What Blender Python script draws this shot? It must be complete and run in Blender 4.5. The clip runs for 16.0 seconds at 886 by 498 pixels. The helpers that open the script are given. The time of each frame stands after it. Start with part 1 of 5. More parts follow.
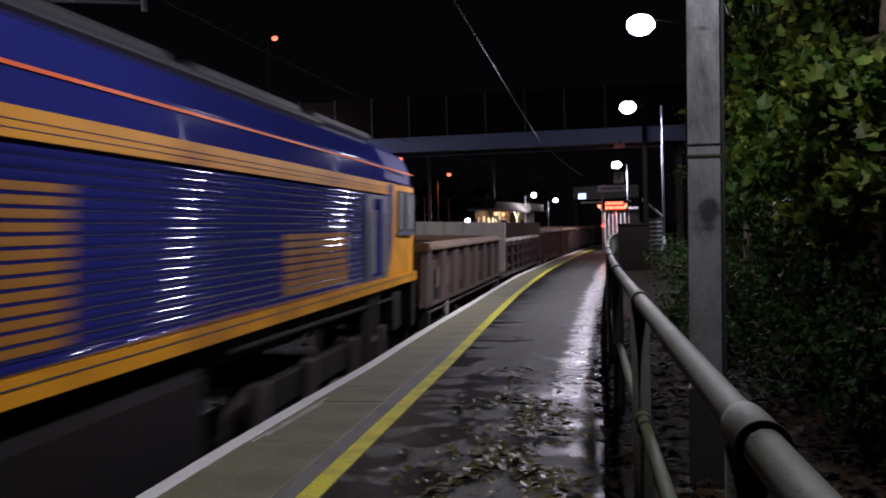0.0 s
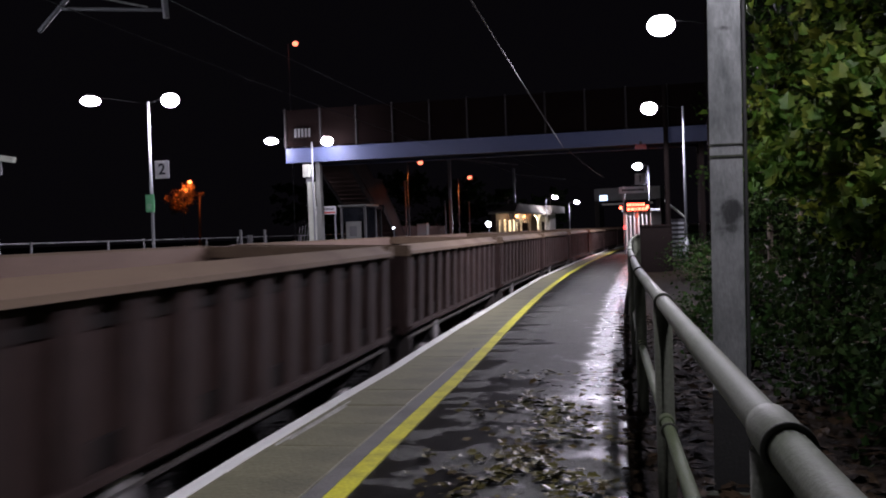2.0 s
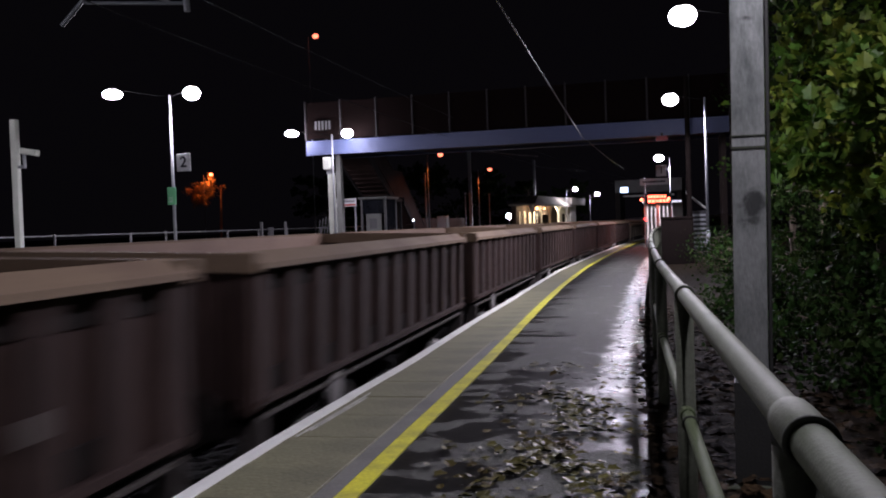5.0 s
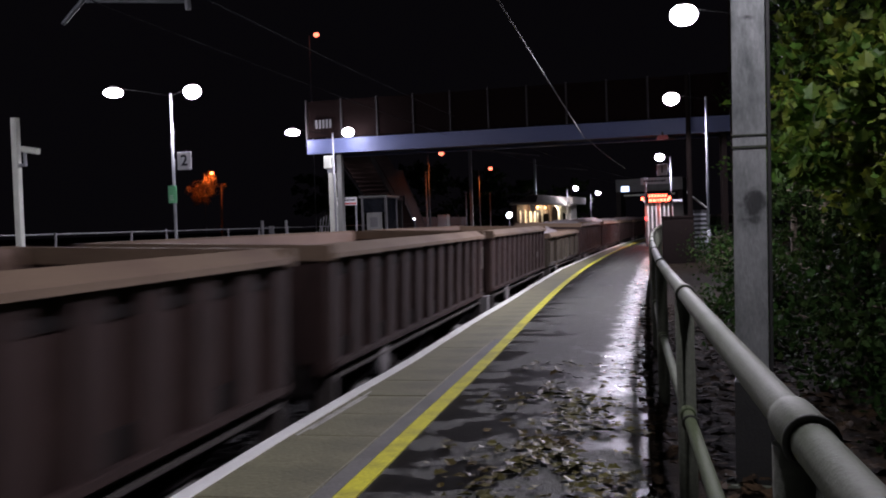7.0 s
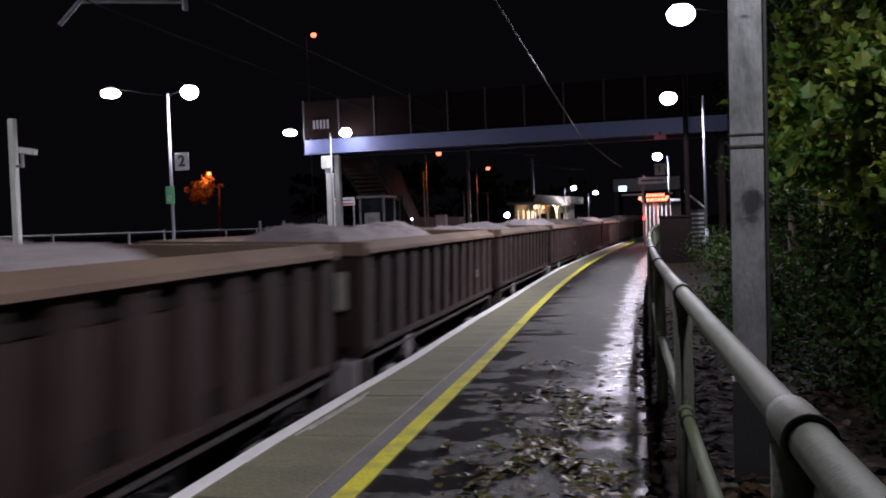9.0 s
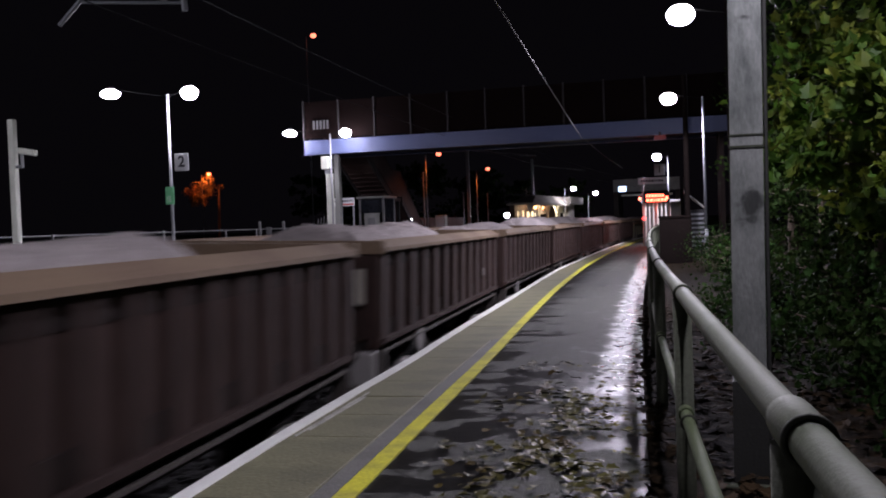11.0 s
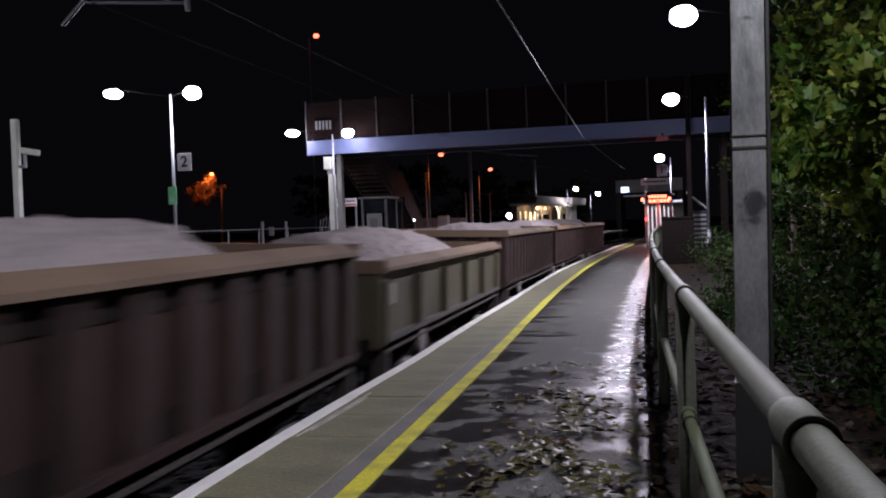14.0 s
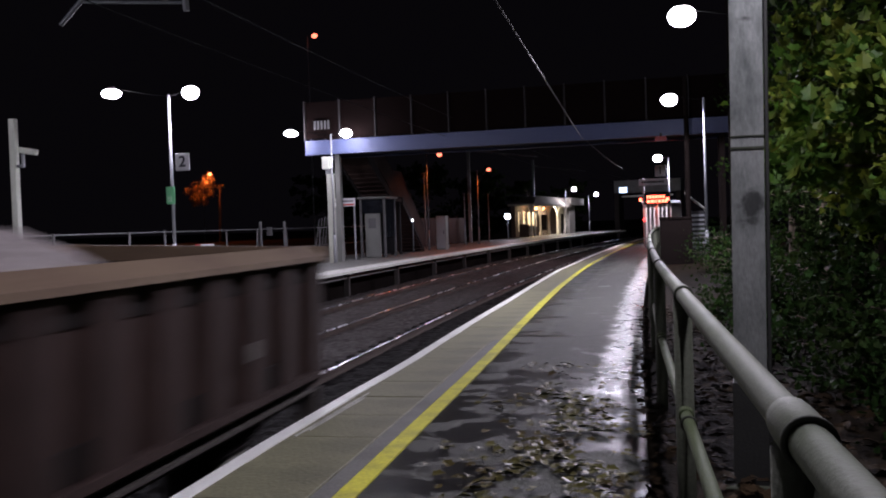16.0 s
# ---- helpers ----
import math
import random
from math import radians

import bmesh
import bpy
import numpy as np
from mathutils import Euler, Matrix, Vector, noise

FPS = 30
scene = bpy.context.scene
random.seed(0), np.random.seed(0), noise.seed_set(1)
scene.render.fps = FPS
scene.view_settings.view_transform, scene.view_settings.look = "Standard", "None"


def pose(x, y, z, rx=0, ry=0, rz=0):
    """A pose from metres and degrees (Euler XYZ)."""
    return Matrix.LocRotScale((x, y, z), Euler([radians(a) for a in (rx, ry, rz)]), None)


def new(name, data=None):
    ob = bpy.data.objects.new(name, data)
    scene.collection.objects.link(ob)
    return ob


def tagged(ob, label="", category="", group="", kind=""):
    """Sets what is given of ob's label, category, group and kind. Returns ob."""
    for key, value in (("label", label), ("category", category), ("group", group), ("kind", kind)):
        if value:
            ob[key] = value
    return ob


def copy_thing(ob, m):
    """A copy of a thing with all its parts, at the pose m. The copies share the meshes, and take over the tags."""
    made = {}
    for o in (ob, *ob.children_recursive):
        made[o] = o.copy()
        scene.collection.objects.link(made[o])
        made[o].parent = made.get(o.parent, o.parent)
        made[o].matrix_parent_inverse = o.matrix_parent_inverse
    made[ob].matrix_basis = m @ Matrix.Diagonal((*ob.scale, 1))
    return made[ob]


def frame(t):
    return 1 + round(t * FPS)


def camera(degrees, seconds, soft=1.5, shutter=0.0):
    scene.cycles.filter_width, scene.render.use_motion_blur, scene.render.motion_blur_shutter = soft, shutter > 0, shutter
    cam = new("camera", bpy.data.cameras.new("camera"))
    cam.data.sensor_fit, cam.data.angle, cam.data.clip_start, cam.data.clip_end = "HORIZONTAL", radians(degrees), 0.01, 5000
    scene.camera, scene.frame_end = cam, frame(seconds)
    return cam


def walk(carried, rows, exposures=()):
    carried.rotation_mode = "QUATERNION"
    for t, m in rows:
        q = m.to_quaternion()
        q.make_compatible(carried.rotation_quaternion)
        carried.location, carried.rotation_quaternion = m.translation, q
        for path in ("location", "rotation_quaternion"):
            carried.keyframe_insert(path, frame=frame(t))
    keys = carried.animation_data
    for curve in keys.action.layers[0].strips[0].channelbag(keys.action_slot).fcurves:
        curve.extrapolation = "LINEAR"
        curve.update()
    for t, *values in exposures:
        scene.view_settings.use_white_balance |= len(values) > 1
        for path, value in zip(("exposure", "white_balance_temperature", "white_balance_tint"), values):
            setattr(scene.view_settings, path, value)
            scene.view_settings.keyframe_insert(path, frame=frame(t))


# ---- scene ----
cam = camera(51.3, 16.0, soft=1.9, shutter=0.6)
EYE = (0.0, 0.0, 1.5)
TURNS = (
    (0.0, -1.282, 1.520, 8.520),
    (0.5, -1.043, 1.730, 8.985),
    (1.0, -0.950, 1.948, 9.318),
    (1.5, -1.098, 1.938, 9.543),
    (2.0, -1.051, 1.988, 9.826),
    (2.5, -1.286, 2.113, 10.451),
    (3.0, -1.124, 2.055, 10.656),
    (3.5, -1.238, 2.106, 10.815),
    (4.0, -1.513, 2.126, 11.026),
    (6.5, -1.447, 1.958, 11.069),
    (7.0, -1.561, 1.940, 11.110),
    (7.5, -1.630, 1.980, 11.165),
    (8.0, -1.560, 1.983, 11.009),
    (8.5, -1.599, 2.062, 10.967),
    (9.0, -1.566, 2.081, 10.972),
    (11.5, -1.535, 2.118, 10.965),
    (12.0, -1.657, 2.168, 11.083),
    (12.5, -1.668, 2.102, 11.211),
    (13.0, -1.504, 2.005, 11.191),
    (13.5, -1.452, 2.002, 11.149),
    (14.0, -1.504, 2.008, 11.108),
    (14.5, -1.481, 2.024, 11.157),
    (15.0, -1.504, 2.003, 11.106),
    (15.5, -1.503, 1.996, 11.055),
    (16.0, -1.500, 1.950, 11.000),
)
walk(cam, [(t, pose(*EYE, 90 + p, r, w)) for t, p, r, w in TURNS], exposures=[(0, -0.05), (0.4, 0.02), (0.8, 0.28), (1.3, 0.42), (16, 0.44)])

# ---- world: a clear night ----
world = bpy.data.worlds.new("night")
scene.world = world
world.use_nodes = True
wn = world.node_tree.nodes
wn["Background"].inputs[0].default_value = (0.5, 0.42, 0.6, 1)
wn["Background"].inputs[1].default_value = 0.003

# ---- the curve of the line: off is to the right of the camera, s runs ahead along it ----
RAD = 600.0
CANT = 2.0
NEAR_TRACK, FAR_TRACK = -4.05, -7.55
RAIL_Z = -0.75
OPP_Z = 0.15


def arc(off, s, z=0.0):
    a = s / RAD
    return Vector((RAD - (RAD - off) * math.cos(a), (RAD - off) * math.sin(a), z))


def at(off, s, z=0.0, turn=0.0, lean=0.0):
    p = arc(off, s, z)
    return pose(p.x, p.y, p.z, 0, lean, turn - math.degrees(s / RAD))


# ---- lamps ----
def lamp(name, place, watts, colour, radius=0.12, cone=0.0):
    """A lamp; with a cone, one whose lantern screens everything above that wide cone."""
    data = bpy.data.lights.new(name, "SPOT" if cone else "POINT")
    if cone:
        data.spot_size, data.spot_blend = radians(cone), .12
    data.energy, data.color, data.shadow_soft_size = watts, colour, radius
    ob = new(name, data)
    ob.location = place
    return ob


WHITE = (0.90, 0.83, 1.01)
SODIUM = (1.0, 0.19, 0.045)
NEAR_LAMPS = ((4.4, .85, 5.0, 440), (16.9, .89, 5.03, 1400), (28.9, .80, 5.05, 1650), (50.0, -.16, 4.62, 1300))
OPP_LAMPS = (-4.6, 8.8, 22.2, 34.0)
OPP_OFFS = (-12.0, -12.0, -12.08, -12.06)
for s, o, z, w in NEAR_LAMPS:
    lamp("platform_light", arc(o, s, z - .3), w, WHITE, cone=173.5)
for s, o in zip(OPP_LAMPS, OPP_OFFS):
    lamp("platform_light", arc(o + .64, s if s < 30 else 33.3, 4.9 if s < 30 else 4.6), (105 if s < 20 else 480) if s < 30 else 105, WHITE)
    if s > 20:
        lamp("platform_light", arc(o - 1.68, s, 4.95), 300 if s < 30 else 95, WHITE)
lamp("platform_light", arc(-12.05, 93, 4.2), 300, WHITE)
lamp("platform_light", arc(-12.6, 107, 4.0), 260, WHITE)
lamp("display_light", arc(-.3, 48.3, 2.3), 130, (1.0, 0.10, 0.03), 0.2, cone=174)
lamp("bulkhead_glow", arc(-12.7, 69.7, 2.1), 70, WHITE, 0.2)
lamp("canopy_light", arc(-13.9, 83.5, 2.4), 75, (1.0, 0.74, 0.5), 0.1)
lamp("canopy_light", arc(-13.9, 91.5, 2.4), 170, (1.0, 0.84, 0.62), 0.1)
lamp("street_light", arc(-11.6, 48.2, 5.0), 150, SODIUM, cone=163)
lamp("street_light", arc(-11.6, 59.6, 4.75), 150, SODIUM, cone=163)
lamp("street_light", arc(-74.6, 117, 10.0), 1200, SODIUM)


# ---- materials ----
def rgb(c):
    return (c[0], c[1], c[2], 1)


def mat(name, base, rough=0.6, metal=0.0, vary=0.25, scale=6.0, fine=60.0, bump=0.1, dirt=None, dirt_amount=0.4,
        island=0.0, glow=None, power=0.0, stretch=(1, 1, 1), spec=0.5, through_light=0.0):
    """A painted or bare surface with grain at two scales, stains and a fine relief."""
    m = bpy.data.materials.new(name)
    m.use_nodes = True
    nt = m.node_tree
    n, l = nt.nodes, nt.links
    b = n["Principled BSDF"]
    b.inputs["Metallic"].default_value = metal
    b.inputs["Specular IOR Level"].default_value = spec
    co = n.new("ShaderNodeTexCoord")
    mp = n.new("ShaderNodeMapping")
    mp.inputs["Scale"].default_value = stretch
    l.new(co.outputs["Object"], mp.inputs["Vector"])
    big, small = n.new("ShaderNodeTexNoise"), n.new("ShaderNodeTexNoise")
    for tex, sc, det in ((big, scale * 0.25, 6), (small, fine, 4)):
        tex.inputs["Scale"].default_value, tex.inputs["Detail"].default_value = sc, det
        l.new(mp.outputs["Vector"], tex.inputs["Vector"])
    ramp = n.new("ShaderNodeMapRange")
    ramp.inputs["From Min"].default_value, ramp.inputs["From Max"].default_value = 0.45, 0.75
    ramp.inputs["To Max"].default_value = dirt_amount
    l.new(big.outputs["Fac"], ramp.inputs["Value"])
    mix = n.new("ShaderNodeMix")
    mix.data_type = "RGBA"
    dirt = dirt or tuple(c * 0.45 for c in base)
    mix.inputs["A"].default_value, mix.inputs["B"].default_value = rgb(base), rgb(dirt)
    l.new(ramp.outputs["Result"], mix.inputs["Factor"])
    grain = n.new("ShaderNodeMapRange")
    grain.inputs["To Min"].default_value, grain.inputs["To Max"].default_value = 1 - vary, 1 + vary
    l.new(small.outputs["Fac"], grain.inputs["Value"])
    last = grain.outputs["Result"]
    if island:
        geo, info = n.new("ShaderNodeNewGeometry"), n.new("ShaderNodeObjectInfo")
        add = n.new("ShaderNodeMath")
        add.operation = "ADD"
        l.new(geo.outputs["Random Per Island"], add.inputs[0])
        l.new(info.outputs["Random"], add.inputs[1])
        sp = n.new("ShaderNodeMapRange")
        sp.inputs["From Max"].default_value = 2.0
        sp.inputs["To Min"].default_value, sp.inputs["To Max"].default_value = 1 - island, 1 + island
        l.new(add.outputs[0], sp.inputs["Value"])
        mul = n.new("ShaderNodeMath")
        mul.operation = "MULTIPLY"
        l.new(last, mul.inputs[0])
        l.new(sp.outputs["Result"], mul.inputs[1])
        last = mul.outputs[0]
    out = n.new("ShaderNodeVectorMath")
    out.operation = "SCALE"
    l.new(mix.outputs["Result"], out.inputs[0])
    l.new(last, out.inputs["Scale"])
    l.new(out.outputs["Vector"], b.inputs["Base Color"])
    rr = n.new("ShaderNodeMapRange")
    dr = min(0.15, rough * 0.35)
    rr.inputs["To Min"].default_value, rr.inputs["To Max"].default_value = rough - dr, min(1, rough + dr)
    l.new(big.outputs["Fac"], rr.inputs["Value"])
    l.new(rr.outputs["Result"], b.inputs["Roughness"])
    if bump:
        bp = n.new("ShaderNodeBump")
        bp.inputs["Strength"].default_value, bp.inputs["Distance"].default_value = bump, 0.02
        l.new(small.outputs["Fac"], bp.inputs["Height"])
        l.new(bp.outputs["Normal"], b.inputs["Normal"])
    if through_light:
        tr, ms = n.new("ShaderNodeBsdfTranslucent"), n.new("ShaderNodeMixShader")
        ms.inputs[0].default_value = through_light
        l.new(out.outputs["Vector"], tr.inputs["Color"])
        l.new(b.outputs[0], ms.inputs[1])
        l.new(tr.outputs[0], ms.inputs[2])
        l.new(ms.outputs[0], n["Material Output"].inputs["Surface"])
    if glow:
        b.inputs["Emission Color"].default_value, b.inputs["Emission Strength"].default_value = rgb(glow), power
    return m


GALV = mat("galvanised_steel", (0.2, 0.213, 0.2), 0.6, 0.1, 0.35, 22, 70, 0.15, dirt=(0.05, 0.06, 0.054), dirt_amount=1.0, stretch=(1, 1, .4), spec=.3)
GALV_OLD = mat("mossy_galvanised_tube", (0.118, 0.132, 0.096), 0.7, 0.1, 0.25, 6, 90, 0.1, dirt=(0.068, 0.088, 0.046), dirt_amount=0.9, spec=.2)
GALV_GREEN = mat("algae_covered_tube", (0.054, 0.069, 0.034), 0.75, 0, 0.35, 8, 110, 0.25, dirt=(0.05, 0.065, 0.03), dirt_amount=0.8, spec=.15)
RING = mat("stained_clamp_ring", (0.05, 0.054, 0.042), 0.75, 0, 0.3, 8, 60, .1, spec=.15)
POST_DARK = mat("dark_stained_post", (0.055, 0.061, 0.043), 0.75, 0, 0.35, 10, 50, 0.2, dirt=(0.02, 0.024, 0.014), dirt_amount=0.8, spec=.15)
PIPE_JOINT = mat("dark_clamp", (0.035, 0.036, 0.033), 0.65, 0.1, spec=.2)
COPING = mat("worn_concrete_slab", (0.175, 0.173, 0.098), 0.65, 0, 0.45, 5, 30, 0.3, dirt=(0.085, 0.083, 0.05), dirt_amount=0.95, island=0.06)
KERB = mat("grey_concrete", (0.185, 0.192, 0.178), 0.55, 0, 0.25, 4, 50, 0.2, dirt=(0.10, 0.098, 0.095))
STRIP = mat("grey_mortar_strip", (0.13, 0.132, 0.118), 0.7, 0, 0.3, 6, 40, 0.25, dirt=(0.07, 0.068, 0.06), dirt_amount=.8)
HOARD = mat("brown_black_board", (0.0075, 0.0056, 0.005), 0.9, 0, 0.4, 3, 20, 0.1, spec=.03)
WHITE_LINE = mat("white_line_paint", (0.93, 0.95, 0.9), 0.36, 0, 0.1, 8, 50, 0.1, dirt=(0.66, 0.66, 0.62), dirt_amount=0.5, spec=.7)
YELLOW_LINE = mat("yellow_line_paint", (0.56, 0.54, 0.035), 0.55, 0, 0.4, 14, 34, 0.15, dirt=(0.26, 0.24, 0.05), dirt_amount=0.85)
SOIL = mat("damp_soil", (0.012, 0.009, 0.006), 0.95, 0, 0.8, 14, 30, 1.0, dirt=(0.004, 0.003, 0.002), dirt_amount=.9, spec=.03)
BALLAST = mat("dirty_ballast", (0.015, 0.0105, 0.009), 0.8, 0, 0.4, 6, 30, 0.8, island=0.3)
GROUND = mat("dark_ground", (0.03, 0.03, 0.026), 0.9, 0, 0.4, 0.5, 8, 0.5, spec=.1)
RAIL_TOP = mat("polished_rail", (0.8, 0.8, 0.82), 0.27, 1.0, 0.05, 4, 40, 0)
RAIL_WEB = mat("rusty_rail", (0.035, 0.022, 0.016), 0.75, 0.2, 0.4)
SLEEPER = mat("concrete_sleeper", (0.05, 0.043, 0.038), 0.75, 0, 0.3, 5, 40, 0.3)
BLACK_STONE = mat("near_black_stone", (0.0045, 0.0038, 0.0036), 0.8, 0, 0.5, 5, 30, 0.6, spec=.1)
BRICK = mat("dark_platform_wall", (0.03, 0.025, 0.022), 0.85, 0, 0.4, 4, 30, 0.5)
LAMP_GLOW = mat("lamp_lens_white", (0.9, 0.9, 0.9), 0.3, glow=(0.9, 0.86, 1.0), power=60)
SODIUM_GLOW = mat("lamp_lens_orange", (0.9, 0.6, 0.3), 0.3, glow=(1.0, 0.17, 0.1), power=2.6)
# near-black colour keeps the arms looking unlit beside their bright lanterns
ARM_DARK = mat("unlit_lamp_arm", (0.004, 0.004, 0.004), 0.9, 0, 0.2, spec=.02)
LAMP_BODY = mat("lamp_housing", (0.06, 0.06, 0.065), 0.4, 0.3)
POLE = mat("painted_column", (0.27, 0.28, 0.295), 0.45, 0.1, 0.12, 4, 30, 0.05)
POLE_DARK = mat("dark_painted_column", (0.12, 0.13, 0.14), 0.5, 0.1, 0.15)
POLE_WHITE = mat("white_painted_column", (0.66, 0.69, 0.60), 0.5, 0.0, 0.12)
BLUE_STEEL = mat("blue_grey_girder_paint", (0.06, 0.075, 0.15), 0.5, 0.0, 0.12, 2, 20, 0.05, dirt=(0.08, 0.10, 0.2), spec=.3)
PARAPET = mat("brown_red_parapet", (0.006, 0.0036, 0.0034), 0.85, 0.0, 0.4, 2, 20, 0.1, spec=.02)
PARA_POST = mat("grey_parapet_post", (0.034, 0.032, 0.033), 0.7, 0.0, 0.2, spec=.08)
SIGN_WHITE = mat("sign_face", (0.72, 0.73, 0.74), 0.4, 0, 0.05, 3, 20, 0)
INK = mat("sign_ink", (0.03, 0.03, 0.04), 0.5, 0, 0.1)
GREEN_SIGN = mat("green_notice", (0.2, 0.6, 0.3), 0.4, 0, 0.1)
WIRE = mat("copper_wire", (0.2, 0.195, 0.2), 0.8, 0.1, 0.1, spec=.2)
WIRE_DARK = mat("tarnished_wire", (0.045, 0.045, 0.047), 0.8, 0.1, 0.1, spec=.1)
FENCE = mat("dull_fence_steel", (0.11, 0.11, 0.113), 0.5, 0.2, 0.15)
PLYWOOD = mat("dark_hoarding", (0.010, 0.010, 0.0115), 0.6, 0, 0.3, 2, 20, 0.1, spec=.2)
RED_LED = mat("red_led_rows", (0.5, 0.1, 0.05), 0.4, glow=(1.0, 0.10, 0.055), power=7.5)
BARK = mat("bark", (0.09, 0.07, 0.05), 0.85, 0, 0.4, 8, 40, 0.8)


# ---- building helpers ----
def obj(name, bm, material, smooth=False):
    me = bpy.data.meshes.new(name)
    bmesh.ops.recalc_face_normals(bm, faces=bm.faces)
    bm.to_mesh(me)
    bm.free()
    for x in (material if isinstance(material, (list, tuple)) else [material]):
        me.materials.append(x)
    if smooth:
        for p in me.polygons:
            p.use_smooth = True
    return new(name, me)


def part(name, bm, material, parent, label="", smooth=False):
    ob = obj(name, bm, material, smooth)
    ob.parent = parent
    if label:
        tagged(ob, label)
    return ob


def share(name, mesh, parent, m, label=""):
    ob = new(name, mesh)
    ob.parent = parent
    ob.matrix_basis = m
    if label:
        tagged(ob, label)
    return ob


def thing(name, label, category, group="", m=None, kind=""):
    ob = new(name)
    ob.empty_display_size = 0.2
    if m is not None:
        ob.matrix_basis = m
    return tagged(ob, label, category, group, kind)


def box(bm, x0, x1, y0, y1, z0, z1, m=None, bevel=0.0, mi=0):
    r = bmesh.ops.create_cube(bm, size=1.0)
    vs = r["verts"]
    t = Matrix.Translation(((x0 + x1) / 2, (y0 + y1) / 2, (z0 + z1) / 2)) @ Matrix.Diagonal((abs(x1 - x0), abs(y1 - y0), abs(z1 - z0), 1))
    bmesh.ops.transform(bm, matrix=(m @ t) if m is not None else t, verts=vs)
    fs = {f for v in vs for f in v.link_faces}
    for f in fs:
        f.material_index = mi
    if bevel:
        es = list({e for v in vs for e in v.link_edges})
        bmesh.ops.bevel(bm, geom=es, offset=bevel, segments=1, affect="EDGES", profile=0.5)
    return bm


def boxes(*specs, bevel=0.0):
    bm = bmesh.new()
    for sp in specs:
        box(bm, *sp, bevel=bevel)
    return bm


def rod(bm, a, b, r, r2=None, seg=12):
    a, b = Vector(a), Vector(b)
    d = b - a
    q = d.to_track_quat("Z", "Y").to_matrix().to_4x4()
    m = Matrix.Translation((a + b) / 2) @ q
    bmesh.ops.create_cone(bm, cap_ends=True, segments=seg, radius1=r, radius2=r if r2 is None else r2, depth=d.length, matrix=m)
    return bm


def rods(*specs, seg=12):
    bm = bmesh.new()
    for sp in specs:
        rod(bm, *sp, seg=seg)
    return bm


def sweep(profile, s0, s1, step=2.0, closed=True):
    """A cross-section of (off, z) points carried along the line from s0 to s1."""
    bm = bmesh.new()
    k = max(1, int(math.ceil((s1 - s0) / step)))
    rows = []
    for i in range(k + 1):
        s = s0 + (s1 - s0) * i / k
        rows.append([bm.verts.new(arc(o, s, z)) for o, z in profile])
    n = len(profile)
    for a, b in zip(rows, rows[1:]):
        for j in range(n if closed else n - 1):
            bm.faces.new((a[j], a[(j + 1) % n], b[(j + 1) % n], b[j]))
    if closed:
        bm.faces.new(rows[0])
        bm.faces.new(rows[-1])
    return bm


def slab(o0, o1, z0, z1):
    return [(o0, z0), (o1, z0), (o1, z1), (o0, z1)]


def tube_path(bm, points, r, seg=10):
    rows = []
    for i, p in enumerate(points):
        d = (points[min(i + 1, len(points) - 1)] - points[max(i - 1, 0)]).normalized()
        side = d.cross(Vector((0, 0, 1)))
        side = side.normalized() if side.length > 1e-4 else Vector((1, 0, 0))
        up = side.cross(d)
        rows.append([bm.verts.new(p + r * (math.cos(k * math.tau / seg) * side + math.sin(k * math.tau / seg) * up)) for k in range(seg)])
    for a, b in zip(rows, rows[1:]):
        for k in range(seg):
            bm.faces.new((a[k], a[(k + 1) % seg], b[(k + 1) % seg], b[k]))
    bm.faces.new(rows[0])
    bm.faces.new(rows[-1])
    return bm


def writing(text, size, m, material, parent, name="lettering", thick=0.004):
    cu = bpy.data.curves.new(name, "FONT")
    cu.offset = size * .022
    cu.body, cu.size, cu.extrude, cu.align_x, cu.align_y = text, size, thick, "CENTER", "CENTER"
    tmp = bpy.data.objects.new(name, cu)
    scene.collection.objects.link(tmp)
    me = bpy.data.meshes.new_from_object(tmp.evaluated_get(bpy.context.evaluated_depsgraph_get()))
    bpy.data.objects.remove(tmp)
    me.materials.clear()
    me.materials.append(material)
    ob = new(name, me)
    ob.parent = parent
    ob.matrix_basis = m
    return ob


